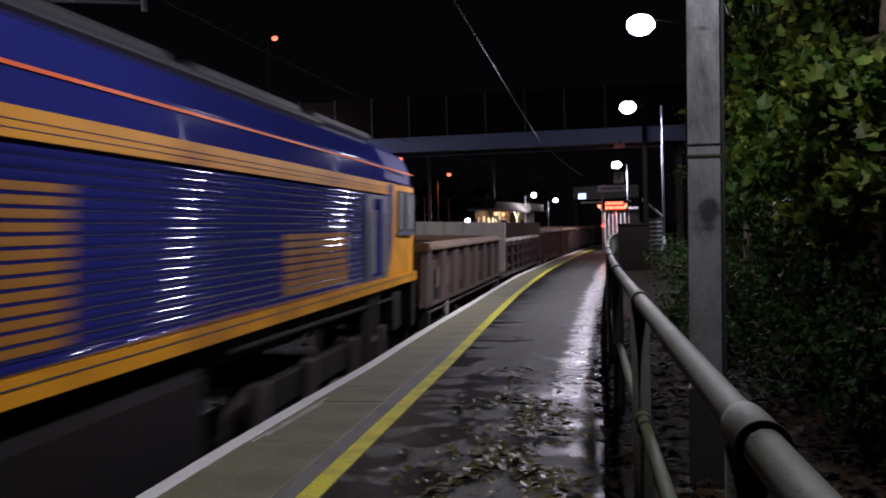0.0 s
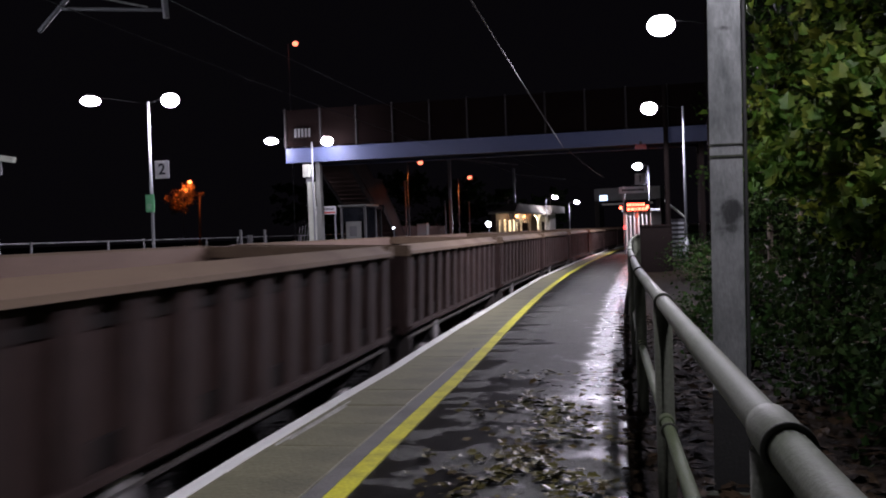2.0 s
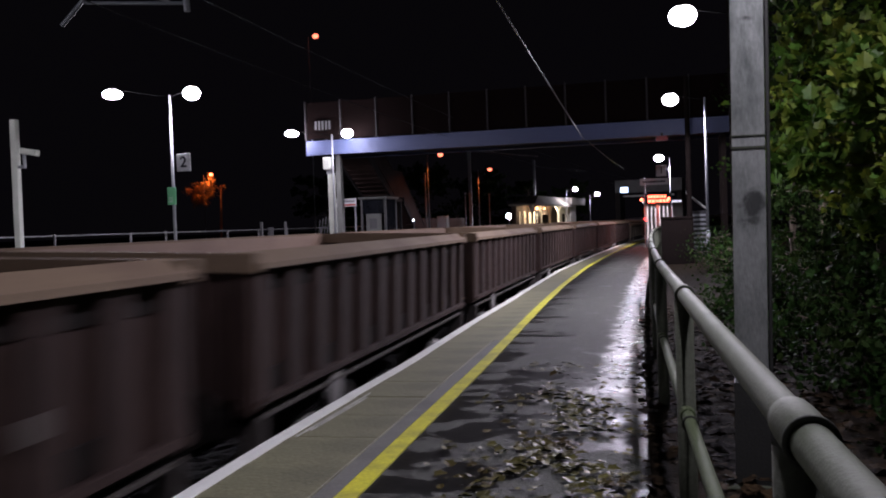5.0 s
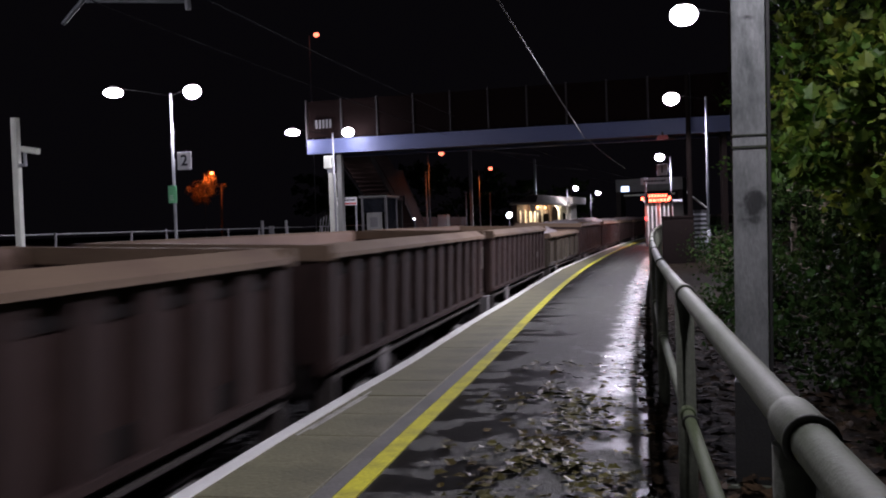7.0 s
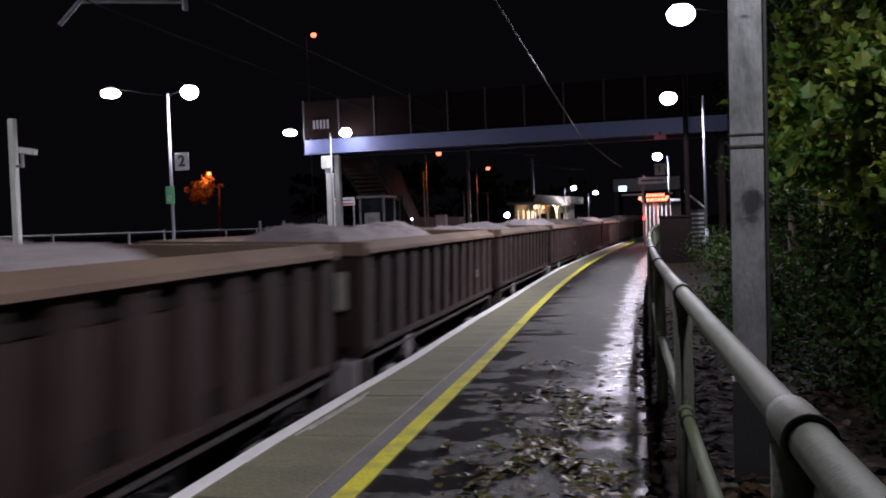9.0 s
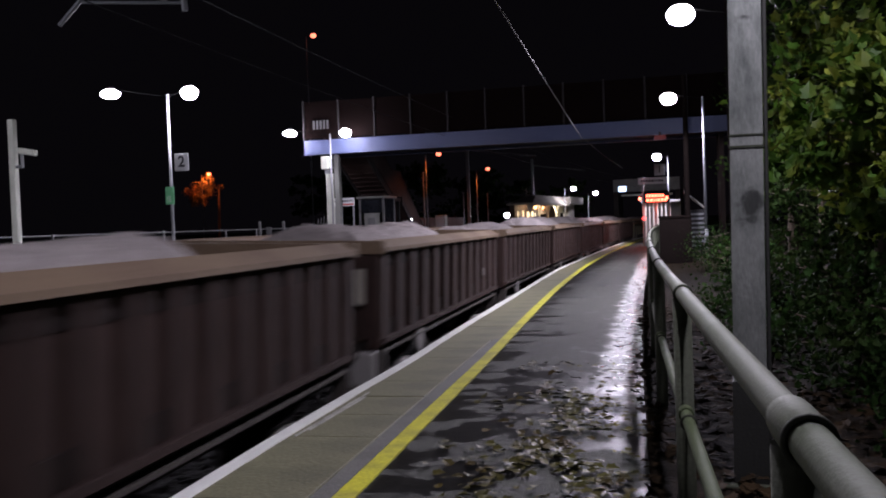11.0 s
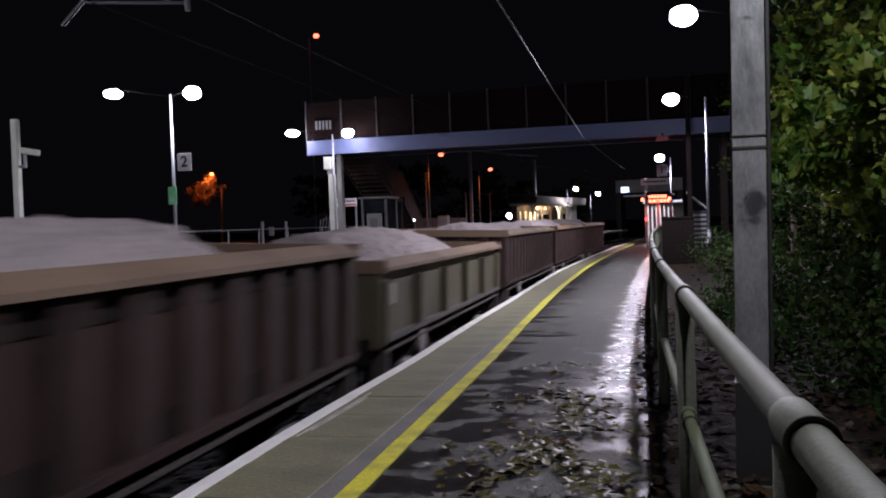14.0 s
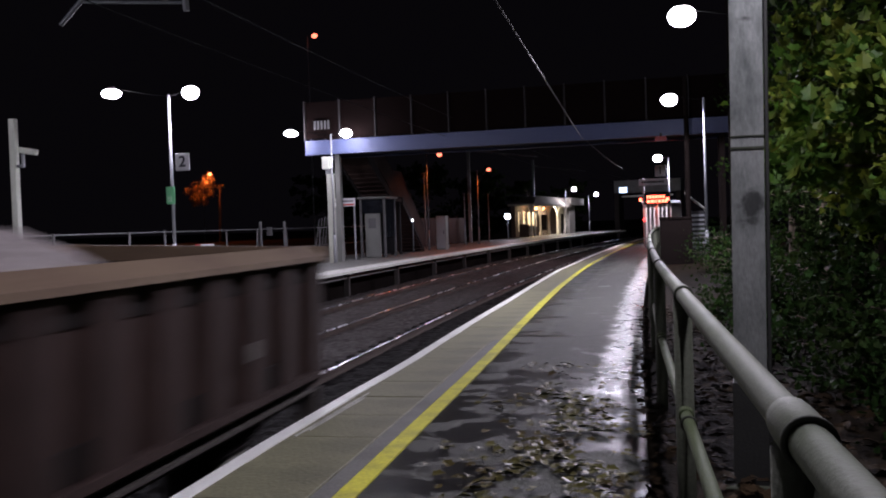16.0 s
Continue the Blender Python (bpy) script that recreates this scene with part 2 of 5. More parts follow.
# ---- wet asphalt: dark, patchy, with standing water along the low side ----
def wet_asphalt():
    m = bpy.data.materials.new("wet_asphalt")
    m.use_nodes = True
    n, l = m.node_tree.nodes, m.node_tree.links
    b = n["Principled BSDF"]
    co = n.new("ShaderNodeTexCoord")
    sep = n.new("ShaderNodeSeparateXYZ")
    l.new(co.outputs["Object"], sep.inputs[0])

    def math_node(op, a, c):
        k = n.new("ShaderNodeMath")
        k.operation = op
        for i, v in enumerate((a, c)):
            if isinstance(v, (int, float)):
                k.inputs[i].default_value = v
            else:
                l.new(v, k.inputs[i])
        return k.outputs[0]

    def noise_tex(scale, detail=5, rough=0.55):
        t = n.new("ShaderNodeTexNoise")
        t.inputs["Scale"].default_value, t.inputs["Detail"].default_value, t.inputs["Roughness"].default_value = scale, detail, rough
        l.new(co.outputs["Object"], t.inputs["Vector"])
        return t.outputs["Fac"]

    def span(v, a, c, lo=0.0, hi=1.0):
        r = n.new("ShaderNodeMapRange")
        r.interpolation_type = "SMOOTHSTEP"
        for i, x in (("From Min", a), ("From Max", c), ("To Min", lo), ("To Max", hi)):
            r.inputs[i].default_value = x
        l.new(v, r.inputs["Value"])
        return r.outputs["Result"]

    off = math_node("SUBTRACT", sep.outputs["X"], math_node("MULTIPLY", math_node("MULTIPLY", sep.outputs["Y"], sep.outputs["Y"]), 1 / (2 * RAD)))
    # ripples that run across the platform
    cmb = n.new("ShaderNodeCombineXYZ")
    l.new(math_node("MULTIPLY", off, 0.8), cmb.inputs[0])
    l.new(math_node("MULTIPLY", sep.outputs["Y"], 2.6), cmb.inputs[1])
    across = n.new("ShaderNodeTexNoise")
    across.inputs["Scale"].default_value, across.inputs["Detail"].default_value, across.inputs["Roughness"].default_value = 1.0, 6, 0.62
    l.new(cmb.outputs[0], across.inputs["Vector"])
    across = across.outputs["Fac"]
    wob = math_node("MULTIPLY", math_node("SUBTRACT", across, 0.5), 0.8)
    widen = span(sep.outputs["Y"], 11.5, 7.5, 0.0, 0.12)
    gutter = span(math_node("ADD", math_node("ADD", off, widen), wob), -0.34, -0.22)
    ends = span(math_node("ADD", sep.outputs["Y"], math_node("MULTIPLY", noise_tex(1.8, 5), 4.0)), 8.6, 10.6)
    gutter = math_node("MULTIPLY", gutter, ends)
    near = span(sep.outputs["Y"], 13.0, 7.5, 0.0, 0.115)
    patch = span(math_node("ADD", noise_tex(1.5, 7, 0.62), near), 0.61, 0.65)
    patch2 = span(math_node("ADD", noise_tex(3.2, 6), near), 0.66, 0.73)
    damp = math_node("MAXIMUM", patch, math_node("MULTIPLY", patch2, 0.55))
    drip = span(math_node("SUBTRACT", across, math_node("MULTIPLY", math_node("ADD", off, 1.49), 0.24)), 0.47, 0.5)
    seam_off = math_node("ADD", off, math_node("MULTIPLY", sep.outputs["Y"], -0.018))
    seam = math_node("MULTIPLY", span(seam_off, -1.45, -1.43), span(seam_off, -1.395, -1.415))
    damp = math_node("MAXIMUM", damp, drip)
    fine = noise_tex(90, 3)
    stain = noise_tex(5, 8, 0.7)
    mix = n.new("ShaderNodeMix")
    mix.data_type = "RGBA"
    mix.inputs["A"].default_value, mix.inputs["B"].default_value = (0.063, 0.066, 0.057, 1), (0.006, 0.0055, 0.0055, 1)
    l.new(math_node("MAXIMUM", math_node("MULTIPLY", damp, 0.92), math_node("MULTIPLY", gutter, 0.75)), mix.inputs["Factor"])
    sc = n.new("ShaderNodeVectorMath")
    sc.operation = "SCALE"
    l.new(mix.outputs["Result"], sc.inputs[0])
    l.new(math_node("ADD", span(fine, 0.2, 0.8, 0.4, 1.0), math_node("ADD", span(stain, 0.3, 0.7, -0.1, 0.6), math_node("MULTIPLY", seam, 0.5))), sc.inputs["Scale"])
    l.new(sc.outputs["Vector"], b.inputs["Base Color"])
    dry = span(stain, 0.3, 0.7, 0.72, 0.9)
    film = span(noise_tex(7, 6, 0.65), 0.34, 0.64, 0.2, 0.42)
    wet = math_node("MAXIMUM", gutter, damp)
    slick = n.new("ShaderNodeMix")
    l.new(gutter, slick.inputs["Factor"])
    slick.inputs["A"].default_value = 0.34
    l.new(film, slick.inputs["B"])
    ro = n.new("ShaderNodeMix")
    l.new(wet, ro.inputs["Factor"])
    l.new(dry, ro.inputs["A"])
    l.new(slick.outputs["Result"], ro.inputs["B"])
    l.new(ro.outputs["Result"], b.inputs["Roughness"])
    l.new(math_node("ADD", span(damp, 0.0, 1.0, 0.24, 0.09), math_node("MULTIPLY", gutter, 0.6)), b.inputs["Specular IOR Level"])
    bp = n.new("ShaderNodeBump")
    bp.inputs["Distance"].default_value = 0.016
    l.new(math_node("ADD", span(damp, 0, 1, 0.55, 0.14), math_node("MULTIPLY", gutter, 0.3)), bp.inputs["Strength"])
    l.new(math_node("ADD", fine, math_node("MULTIPLY", noise_tex(14, 4), 1.6)), bp.inputs["Height"])
    l.new(bp.outputs["Normal"], b.inputs["Normal"])
    return m


ASPHALT = wet_asphalt()

# ---- ground, banks and track bed ----
bm = bmesh.new()
bmesh.ops.create_circle(bm, cap_ends=True, segments=64, radius=2500)
bmesh.ops.translate(bm, verts=bm.verts, vec=(0, 0, -1.4))
tagged(obj("ground", bm, GROUND), "dark open ground running to the horizon", "ground", kind="structure")
tagged(obj("bank", sweep([(0.14, -1.4), (40, -1.4), (40, 1.6), (9, 0.55), (2.2, 0.02), (0.95, -0.06), (0.14, -0.05)], -330, 330, 4), SOIL),
       "dark leaf-strewn earth bank beside the railing", "bank", kind="structure")
tagged(obj("station_yard", sweep(slab(-220, -15.2, -1.4, 0.06), -330, 330, 6), GROUND), "dark tarmac yard behind the far platform", "yard", kind="structure")


def rough_sheet(o0, o1, z, s0, s1, step, wob, slope=lambda o: 0.0):
    bm = bmesh.new()
    rng = random.Random(4)
    n = max(2, int((o1 - o0) / step))
    k = int((s1 - s0) / step)
    rows = [[bm.verts.new(arc(o0 + (o1 - o0) * j / n + rng.uniform(-.3, .3) * step, s0 + (s1 - s0) * i / k + rng.uniform(-.3, .3) * step, z + slope(o0 + (o1 - o0) * j / n) + rng.uniform(-wob, wob)))
             for j in range(n + 1)] for i in range(k + 1)]
    for a, b in zip(rows, rows[1:]):
        for j in range(n):
            bm.faces.new((a[j], a[j + 1], b[j + 1], b[j]))
    return bm


tagged(obj("track_bed", sweep(slab(-9.4, -2.7, -1.4, -0.99), -330, 330, 4), BALLAST), "bed of dirty stone ballast under both tracks", "track bed", kind="structure")
tagged(obj("ballast", rough_sheet(-9.35, -4.78, -0.895, 3, 60, 0.085, 0.022, lambda o: max(0, -6.7 - o) * .078), BALLAST), "loose dirty ballast stones between the rails", "ballast", kind="stuff")
tagged(obj("ballast", rough_sheet(-4.82, -2.62, -0.875, 3, 60, 0.085, 0.02), BLACK_STONE), "black ballast between the near rails", "ballast", kind="stuff")


def rail_profile(o, z):
    return [(o - .07, z - .15), (o + .07, z - .15), (o + .07, z - .135), (o + .012, z - .12), (o + .012, z - .045), (o + .033, z - .034),
            (o + .033, z - .026), (o - .033, z - .026), (o - .033, z - .034), (o - .012, z - .045), (o - .012, z - .12), (o - .07, z - .135)]


def track(centre, cant, label, lift=0.0, tie=None):
    root = thing("railway_track", label, "railway track", kind="structure")
    t = math.tan(radians(cant))
    for side in (0.75, -0.75):
        z = RAIL_Z + lift - side * t
        r = part("rail", sweep(rail_profile(centre + side, z), -330, 330, 4), RAIL_WEB, root)
        crown = [(centre + side + .034 * math.sin(a), z - .026 + .026 * math.cos(a)) for a in [-1.35 + i * .27 for i in range(11)]]
        part("rail_head", sweep(crown, -330, 330, 3), RAIL_TOP, r, "polished rounded head of the rail", True)
    sl = bmesh.new()
    box(sl, -1.25, 1.25, -.13, .13, -.36, -.15, bevel=0.03)
    me = bpy.data.meshes.new("sleeper")
    sl.to_mesh(me)
    sl.free()
    me.materials.append(tie or SLEEPER)
    for i in range(110):
        share("sleeper", me, root, at(centre, 2 + i * 0.68, RAIL_Z + lift, 0, cant))
    return root


# ---- near platform ----
EDGE = ((-400, -2.58), (5.9, -2.57), (7.75, -2.54), (9.6, -2.48), (13, -2.5), (18, -2.5), (22, -2.55), (28, -2.64), (34, -2.58), (60, -2.6), (400, -2.6))
LINE = ((-400, -1.65), (9.5, -1.655), (11.4, -1.68), (20.7, -1.87), (30, -1.98), (400, -1.98))


def along(table, s):
    for (a, u), (b, v) in zip(table, table[1:]):
        if s <= b:
            return u + (v - u) * (s - a) / (b - a)
    return table[-1][1]


def edge_off(s):
    return along(EDGE, s)


def line_off(s):
    return along(LINE, s)


def sweep_by(fn, s0, s1, step):
    bm = bmesh.new()
    k = max(1, int(math.ceil((s1 - s0) / step)))
    rows = [[bm.verts.new(arc(o, s, z)) for o, z in fn(s)] for s in [s0 + (s1 - s0) * i / k for i in range(k + 1)]]
    n = len(rows[0])
    for a, b in zip(rows, rows[1:]):
        for j in range(n):
            bm.faces.new((a[j], a[(j + 1) % n], b[(j + 1) % n], b[j]))
    bm.faces.new(rows[0])
    bm.faces.new(rows[-1])
    return bm


plat = thing("platform", "old platform with wet asphalt and worn edge slabs", "platform", kind="structure")
part("platform_wall", sweep_by(lambda s: slab(edge_off(s) + .09, -1.9, -1.4, -.09), -60, 330, 1.5), BRICK, plat, "dark brick platform face")
part("asphalt", sweep_by(lambda s: [(line_off(s), -1.0), (0.09, -1.0), (0.09, -0.032), (-0.75, -.003), (line_off(s), -.003)], -60, 330, 1.0), ASPHALT, plat, "wet dark asphalt with puddles")
part("gutter", sweep(slab(0.092, 0.14, -1.0, -0.055), -60, 330, 1.5), SOIL, plat, "dark strip along the railing foot")
part("kerb_strip", sweep(slab(-1.775, -1.655, -0.05, 0.006), -60, 11.63, 1.5), STRIP, plat, "pale concrete strip beside the yellow line")
part("yellow_line", sweep_by(lambda s: slab(line_off(s) + .006, line_off(s) + .136, -0.03, 0.007), -60, 330, 1.0), YELLOW_LINE, plat, "worn yellow safety line")
part("white_line", sweep_by(lambda s: slab(edge_off(s) - .004, edge_off(s) + .108, -.075, 0.011), -60, 330, 1.0), WHITE_LINE, plat, "white painted platform edge")


OLD_PAINT = mat("worn_white_paint", (.5, .5, .46), .6, 0, .4, 14, 60, .2, dirt=(.2, .2, .16), dirt_amount=1.0)
for o, s0, s1 in ((-2.40, 6.5, 7.8), (-2.43, 6.3, 7.4), (-2.435, 6.9, 8.0)):
    part("old_paint_streak", sweep_by(lambda s, o=o: slab(o + .04 * (s - 6), o + .013 + .04 * (s - 6), -.01, .006), s0, s1, .5), OLD_PAINT, plat, "remains of older white paint")


def edge_slabs():
    """Concrete edge slabs, laid one after another with open joints."""
    rng = random.Random(7)
    for i in range(170):
        s = -14.2 + i * 0.76
        e = edge_off(s + .38)
        bm = bmesh.new()
        box(bm, e + 0.02, -1.795 if s < 11.0 else max(line_off(s), line_off(s + .76)) - .004, -.3775, .3775, -.09, 0.0, bevel=0.004)
        me = bpy.data.meshes.new("edge_slab")
        bm.to_mesh(me)
        bm.free()
        me.materials.append(COPING)
        share("edge_slab", me, plat, at(0, s + .38, rng.uniform(-.003, .003), rng.uniform(-.15, .15)))


# ---- far platform ----
opp = thing("far_platform", "far platform with pale edge and dark trestle face", "platform", kind="structure")
part("deck", sweep(slab(-15.2, -9.9, OPP_Z - .2, OPP_Z), -60, 108, 1.5), KERB, opp, "grey platform surface")
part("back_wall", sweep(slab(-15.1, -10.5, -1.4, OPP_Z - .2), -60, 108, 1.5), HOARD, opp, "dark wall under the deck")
part("edge_coping", sweep(slab(-9.91, -9.42, OPP_Z - .14, OPP_Z + .004), -60, 108, 1.5), POLE_WHITE, opp, "pale worn edge coping")
part("white_line", sweep(slab(-9.6, -9.416, OPP_Z - .06, OPP_Z + .012), -60, 108, 1.5), WHITE_LINE, opp)
pb = bmesh.new()
box(pb, -9.9, -9.74, -.08, .08, -1.3, OPP_Z - .14)
pm = bpy.data.meshes.new("trestle_post")
pb.to_mesh(pm)
pb.free()
pm.materials.append(BRICK)
part("lip", sweep(slab(-9.95, -9.80, OPP_Z - .34, OPP_Z - .26), -60, 108, 1.5), KERB, opp, "narrow ledge under the coping")
for i in range(14):
    share("trestle_post", pm, opp, at(0, 18 + i * 5.6))

track(NEAR_TRACK, CANT, "near railway track with polished rails on canted curve", 0, BLACK_STONE)
track(FAR_TRACK, 5.0, "far railway track with rusty-sided polished rails", .065)


# ---- railing ----
def rail_off(s):
    return .305 - .0095 * min(s, 8.0)


def lathe(pts, seg=24):
    """A turned piece about the y axis, from (y, radius) pairs."""
    bm = bmesh.new()
    rows = [[bm.verts.new((r * math.cos(k * math.tau / seg), y, r * math.sin(k * math.tau / seg))) for k in range(seg)] for y, r in pts]
    for a, b in zip(rows, rows[1:]):
        for k in range(seg):
            bm.faces.new((a[k], a[(k + 1) % seg], b[(k + 1) % seg], b[k]))
    return bm


def lathe_up(pts, seg=16):
    """A turned piece about the z axis, from (z, radius) pairs."""
    bm = lathe(pts, seg)
    bmesh.ops.rotate(bm, verts=bm.verts, matrix=Matrix.Rotation(radians(90), 3, "X"))
    return bm


def smooth_mesh(name, bm, material):
    me = bpy.data.meshes.new(name)
    bmesh.ops.recalc_face_normals(bm, faces=bm.faces)
    bm.to_mesh(me)
    bm.free()
    me.materials.append(material)
    for p in me.polygons:
        p.use_smooth = len(p.vertices) < 5
    return me


def railing():
    root = thing("railing", "galvanised tubular railing with green algae on the lower tube", "railing")
    zt, zm = 1.12, 0.53
    part("top_rail", tube_path(bmesh.new(), [arc(rail_off(-3 + i * 0.75), -3 + i * 0.75, zt) for i in range(60)], 0.036, 14), GALV_OLD, root, "smooth grey top tube", True)
    part("lower_rail", tube_path(bmesh.new(), [arc(rail_off(-3 + i * 0.75), -3 + i * 0.75, zm) for i in range(60)], 0.029, 14), GALV_GREEN, root, "algae-stained lower tube", True)
    pb = rods(((0, 0, -1.0), (0, 0, zt - .03), 0.046), seg=18)
    pm = smooth_mesh("post", pb, POST_DARK)
    cm = smooth_mesh("collar", lathe([(-.085, .034), (-.085, .0425), (-.08, .0445), (.06, .0445), (.10, .043), (.112, .036)]), GALV_OLD)
    cg = smooth_mesh("collar", lathe([(-.085, .028), (-.085, .036), (-.08, .038), (.06, .038), (.10, .036), (.112, .028)]), GALV_GREEN)
    km = smooth_mesh("clamp_ring", lathe([(-.006, .040), (-.006, .0455), (-.003, .048), (.003, .048), (.006, .0455), (.006, .040)]), RING)
    kg = smooth_mesh("clamp_ring", lathe([(-.005, .028), (-.005, .0385), (-.002, .040), (.002, .040), (.005, .0385), (.005, .028)]), RING)
    for i in range(14):
        s = -1.41 + i * 3.0
        share("post", pm, root, at(rail_off(s), s + .12))
        share("collar", cm, root, at(rail_off(s), s + .09, zt))
        share("clamp_ring", km, root, at(rail_off(s), s - .0, zt), "dark clamp ring")
        share("collar", cg, root, at(rail_off(s), s + .09, zm))
        share("clamp_ring", kg, root, at(rail_off(s), s - .16, zm), "dark clamp ring")


def stained_galvanised():
    """Galvanised steel with soft dark blotches at two heights."""
    m = GALV.copy()
    m.name = "stained_galvanised_steel"
    n, l = m.node_tree.nodes, m.node_tree.links
    b = n["Principled BSDF"]
    colour = b.inputs["Base Color"].links[0].from_socket
    co, tex = n.new("ShaderNodeTexCoord"), n.new("ShaderNodeTexNoise")
    tex.inputs["Scale"].default_value, tex.inputs["Detail"].default_value = 14, 6
    l.new(co.outputs["Object"], tex.inputs["Vector"])
    last = None
    for centre, reach, squash in (((0.015, -.1, 1.6), .12, .8), ((.0, -.1, 2.66), .1, 2.4)):
        shift = n.new("ShaderNodeVectorMath")
        shift.operation = "SUBTRACT"
        shift.inputs[1].default_value = centre
        l.new(co.outputs["Object"], shift.inputs[0])
        scaled = n.new("ShaderNodeVectorMath")
        scaled.operation = "MULTIPLY"
        scaled.inputs[1].default_value = (1, 0, squash)
        l.new(shift.outputs["Vector"], scaled.inputs[0])
        far = n.new("ShaderNodeVectorMath")
        far.operation = "LENGTH"
        l.new(scaled.outputs["Vector"], far.inputs[0])
        rough = n.new("ShaderNodeMath")
        rough.operation = "MULTIPLY_ADD"
        l.new(tex.outputs["Fac"], rough.inputs[0])
        rough.inputs[1].default_value = .16
        l.new(far.outputs["Value"], rough.inputs[2])
        k = n.new("ShaderNodeMapRange")
        k.interpolation_type = "SMOOTHSTEP"
        for name, v in (("From Min", reach), ("From Max", reach + .045), ("To Min", .25), ("To Max", 1.0)):
            k.inputs[name].default_value = v
        l.new(rough.outputs[0], k.inputs["Value"])
        if last is None:
            last = k.outputs["Result"]
        else:
            both = n.new("ShaderNodeMath")
            both.operation = "MULTIPLY"
            l.new(last, both.inputs[0])
            l.new(k.outputs["Result"], both.inputs[1])
            last = both.outputs[0]
    out = n.new("ShaderNodeVectorMath")
    out.operation = "SCALE"
    l.new(colour, out.inputs[0])
    l.new(last, out.inputs["Scale"])
    l.new(out.outputs["Vector"], b.inputs["Base Color"])
    return m


def mast():
    root = thing("overhead_line_mast", "galvanised steel column of the overhead line", "mast", m=at(0.668, 5.55, -.06, -6.6, .6))
    w, d, t = 0.18, 0.19, 0.016
    stained = stained_galvanised()
    for y in (-d / 2, d / 2 - t):
        part("flange", boxes((-w / 2, w / 2, y, y + t, 0, 9), bevel=.003), stained, root, "bare galvanised flange with grey streaks")
    part("web", boxes((-t / 2, t / 2, -d / 2 + t, d / 2 - t, 0, 9)), GALV, root)
    part("dark_foot", boxes((-w / 2 - .006, w / 2 + .006, -d / 2 - .006, d / 2 + .006, 0, .6)), PIPE_JOINT, root, "near-black foot of the column")
    part("base_plate", boxes((-.16, .16, -.16, .16, -.3, .02), bevel=.01), POST_DARK, root)
    part("band", boxes((-w / 2 - .004, w / 2 + .004, -d / 2 - .004, -d / 2 + .02, 1.93, 1.942), (-w / 2 - .004, w / 2 + .004, -d / 2 - .004, -d / 2 + .02, 2.0, 2.006)), POST_DARK, root, "thin dark strap")
    bm = rods(((w / 2 + .016, -.05, 0), (w / 2 + .016, -.05, 9), .011))
    part("cable", bm, PIPE_JOINT, root, "dark cable clipped to the column")


def lamp_column(off, s, z0, arms, height, name="platform_lamp", lens=None, dark=False, size=1.0, label="", group="platform lamps", rise=.12, tilt=4):
    """A slim column with one lantern per arm; arms are offsets from the column."""
    root = thing(name, label, "lamp", group, at(off, s, z0))
    pm = POLE_DARK if dark else POLE
    part("column", rods(((0, 0, 0), (0, 0, height), .045, .032), ((0, 0, 0), (0, 0, 1.1), .065, .06)), pm, root, smooth=True)
    for a in arms:
        lift = rise if a < -1.2 else 0.0
        part("arm", rods(((0, 0, height - .06), (a * .8, 0, height + .08 + lift), .014)), ARM_DARK, root)
        m = Matrix.Translation((a, 0, height + lift)) @ Matrix.Rotation(radians(tilt if a < -1.2 else 0), 4, "Y")
        bm = bmesh.new()
        bmesh.ops.create_uvsphere(bm, u_segments=14, v_segments=8, radius=1, matrix=m @ Matrix.Translation((0, 0, .13 * size)) @ Matrix.Diagonal((.11 * size, .1 * size, .05 * size, 1)))
        lan = part("lantern", bm, LAMP_BODY, root, smooth=True)
        bm = bmesh.new()
        bmesh.ops.create_uvsphere(bm, u_segments=28, v_segments=16, radius=1, matrix=m @ (Matrix.Diagonal((.25 * size, .13 * size, .11 * size, 1)) if a < -1.2 else Matrix.Diagonal((.2 * size, .17 * size, .155 * size, 1))))
        part("lens", bm, lens or LAMP_GLOW, lan, "glowing lamp lens", True)
    return root


def plate_sign(root, w, h, m, text="", name="sign_board", size=0.3):
    bm = bmesh.new()
    box(bm, -w / 2, w / 2, -.012, .012, -h / 2, h / 2, m=m, bevel=.004)
    b = part(name, bm, SIGN_WHITE, root, "white board")
    if text:
        writing(text, size, m @ Matrix.Translation((0, -.018, 0)) @ Matrix.Rotation(radians(90), 4, "X"), INK, b, "numeral")
    return b


def bars_on(board, m, w, h, rows, material=None):
    bm = bmesh.new()
    rng = random.Random(3)
    for r in range(rows):
        x = -w / 2
        z = h / 2 - (r + .5) * h / rows
        while x < w / 2 - .05:
            k = rng.uniform(.06, .16) * min(1, w)
            box(bm, x, min(x + k, w / 2), -.022, -.013, z - h / rows * .28, z + h / rows * .28, m=m)
            x += k + .03
    part("lettering_bars", bm, material or INK, board)


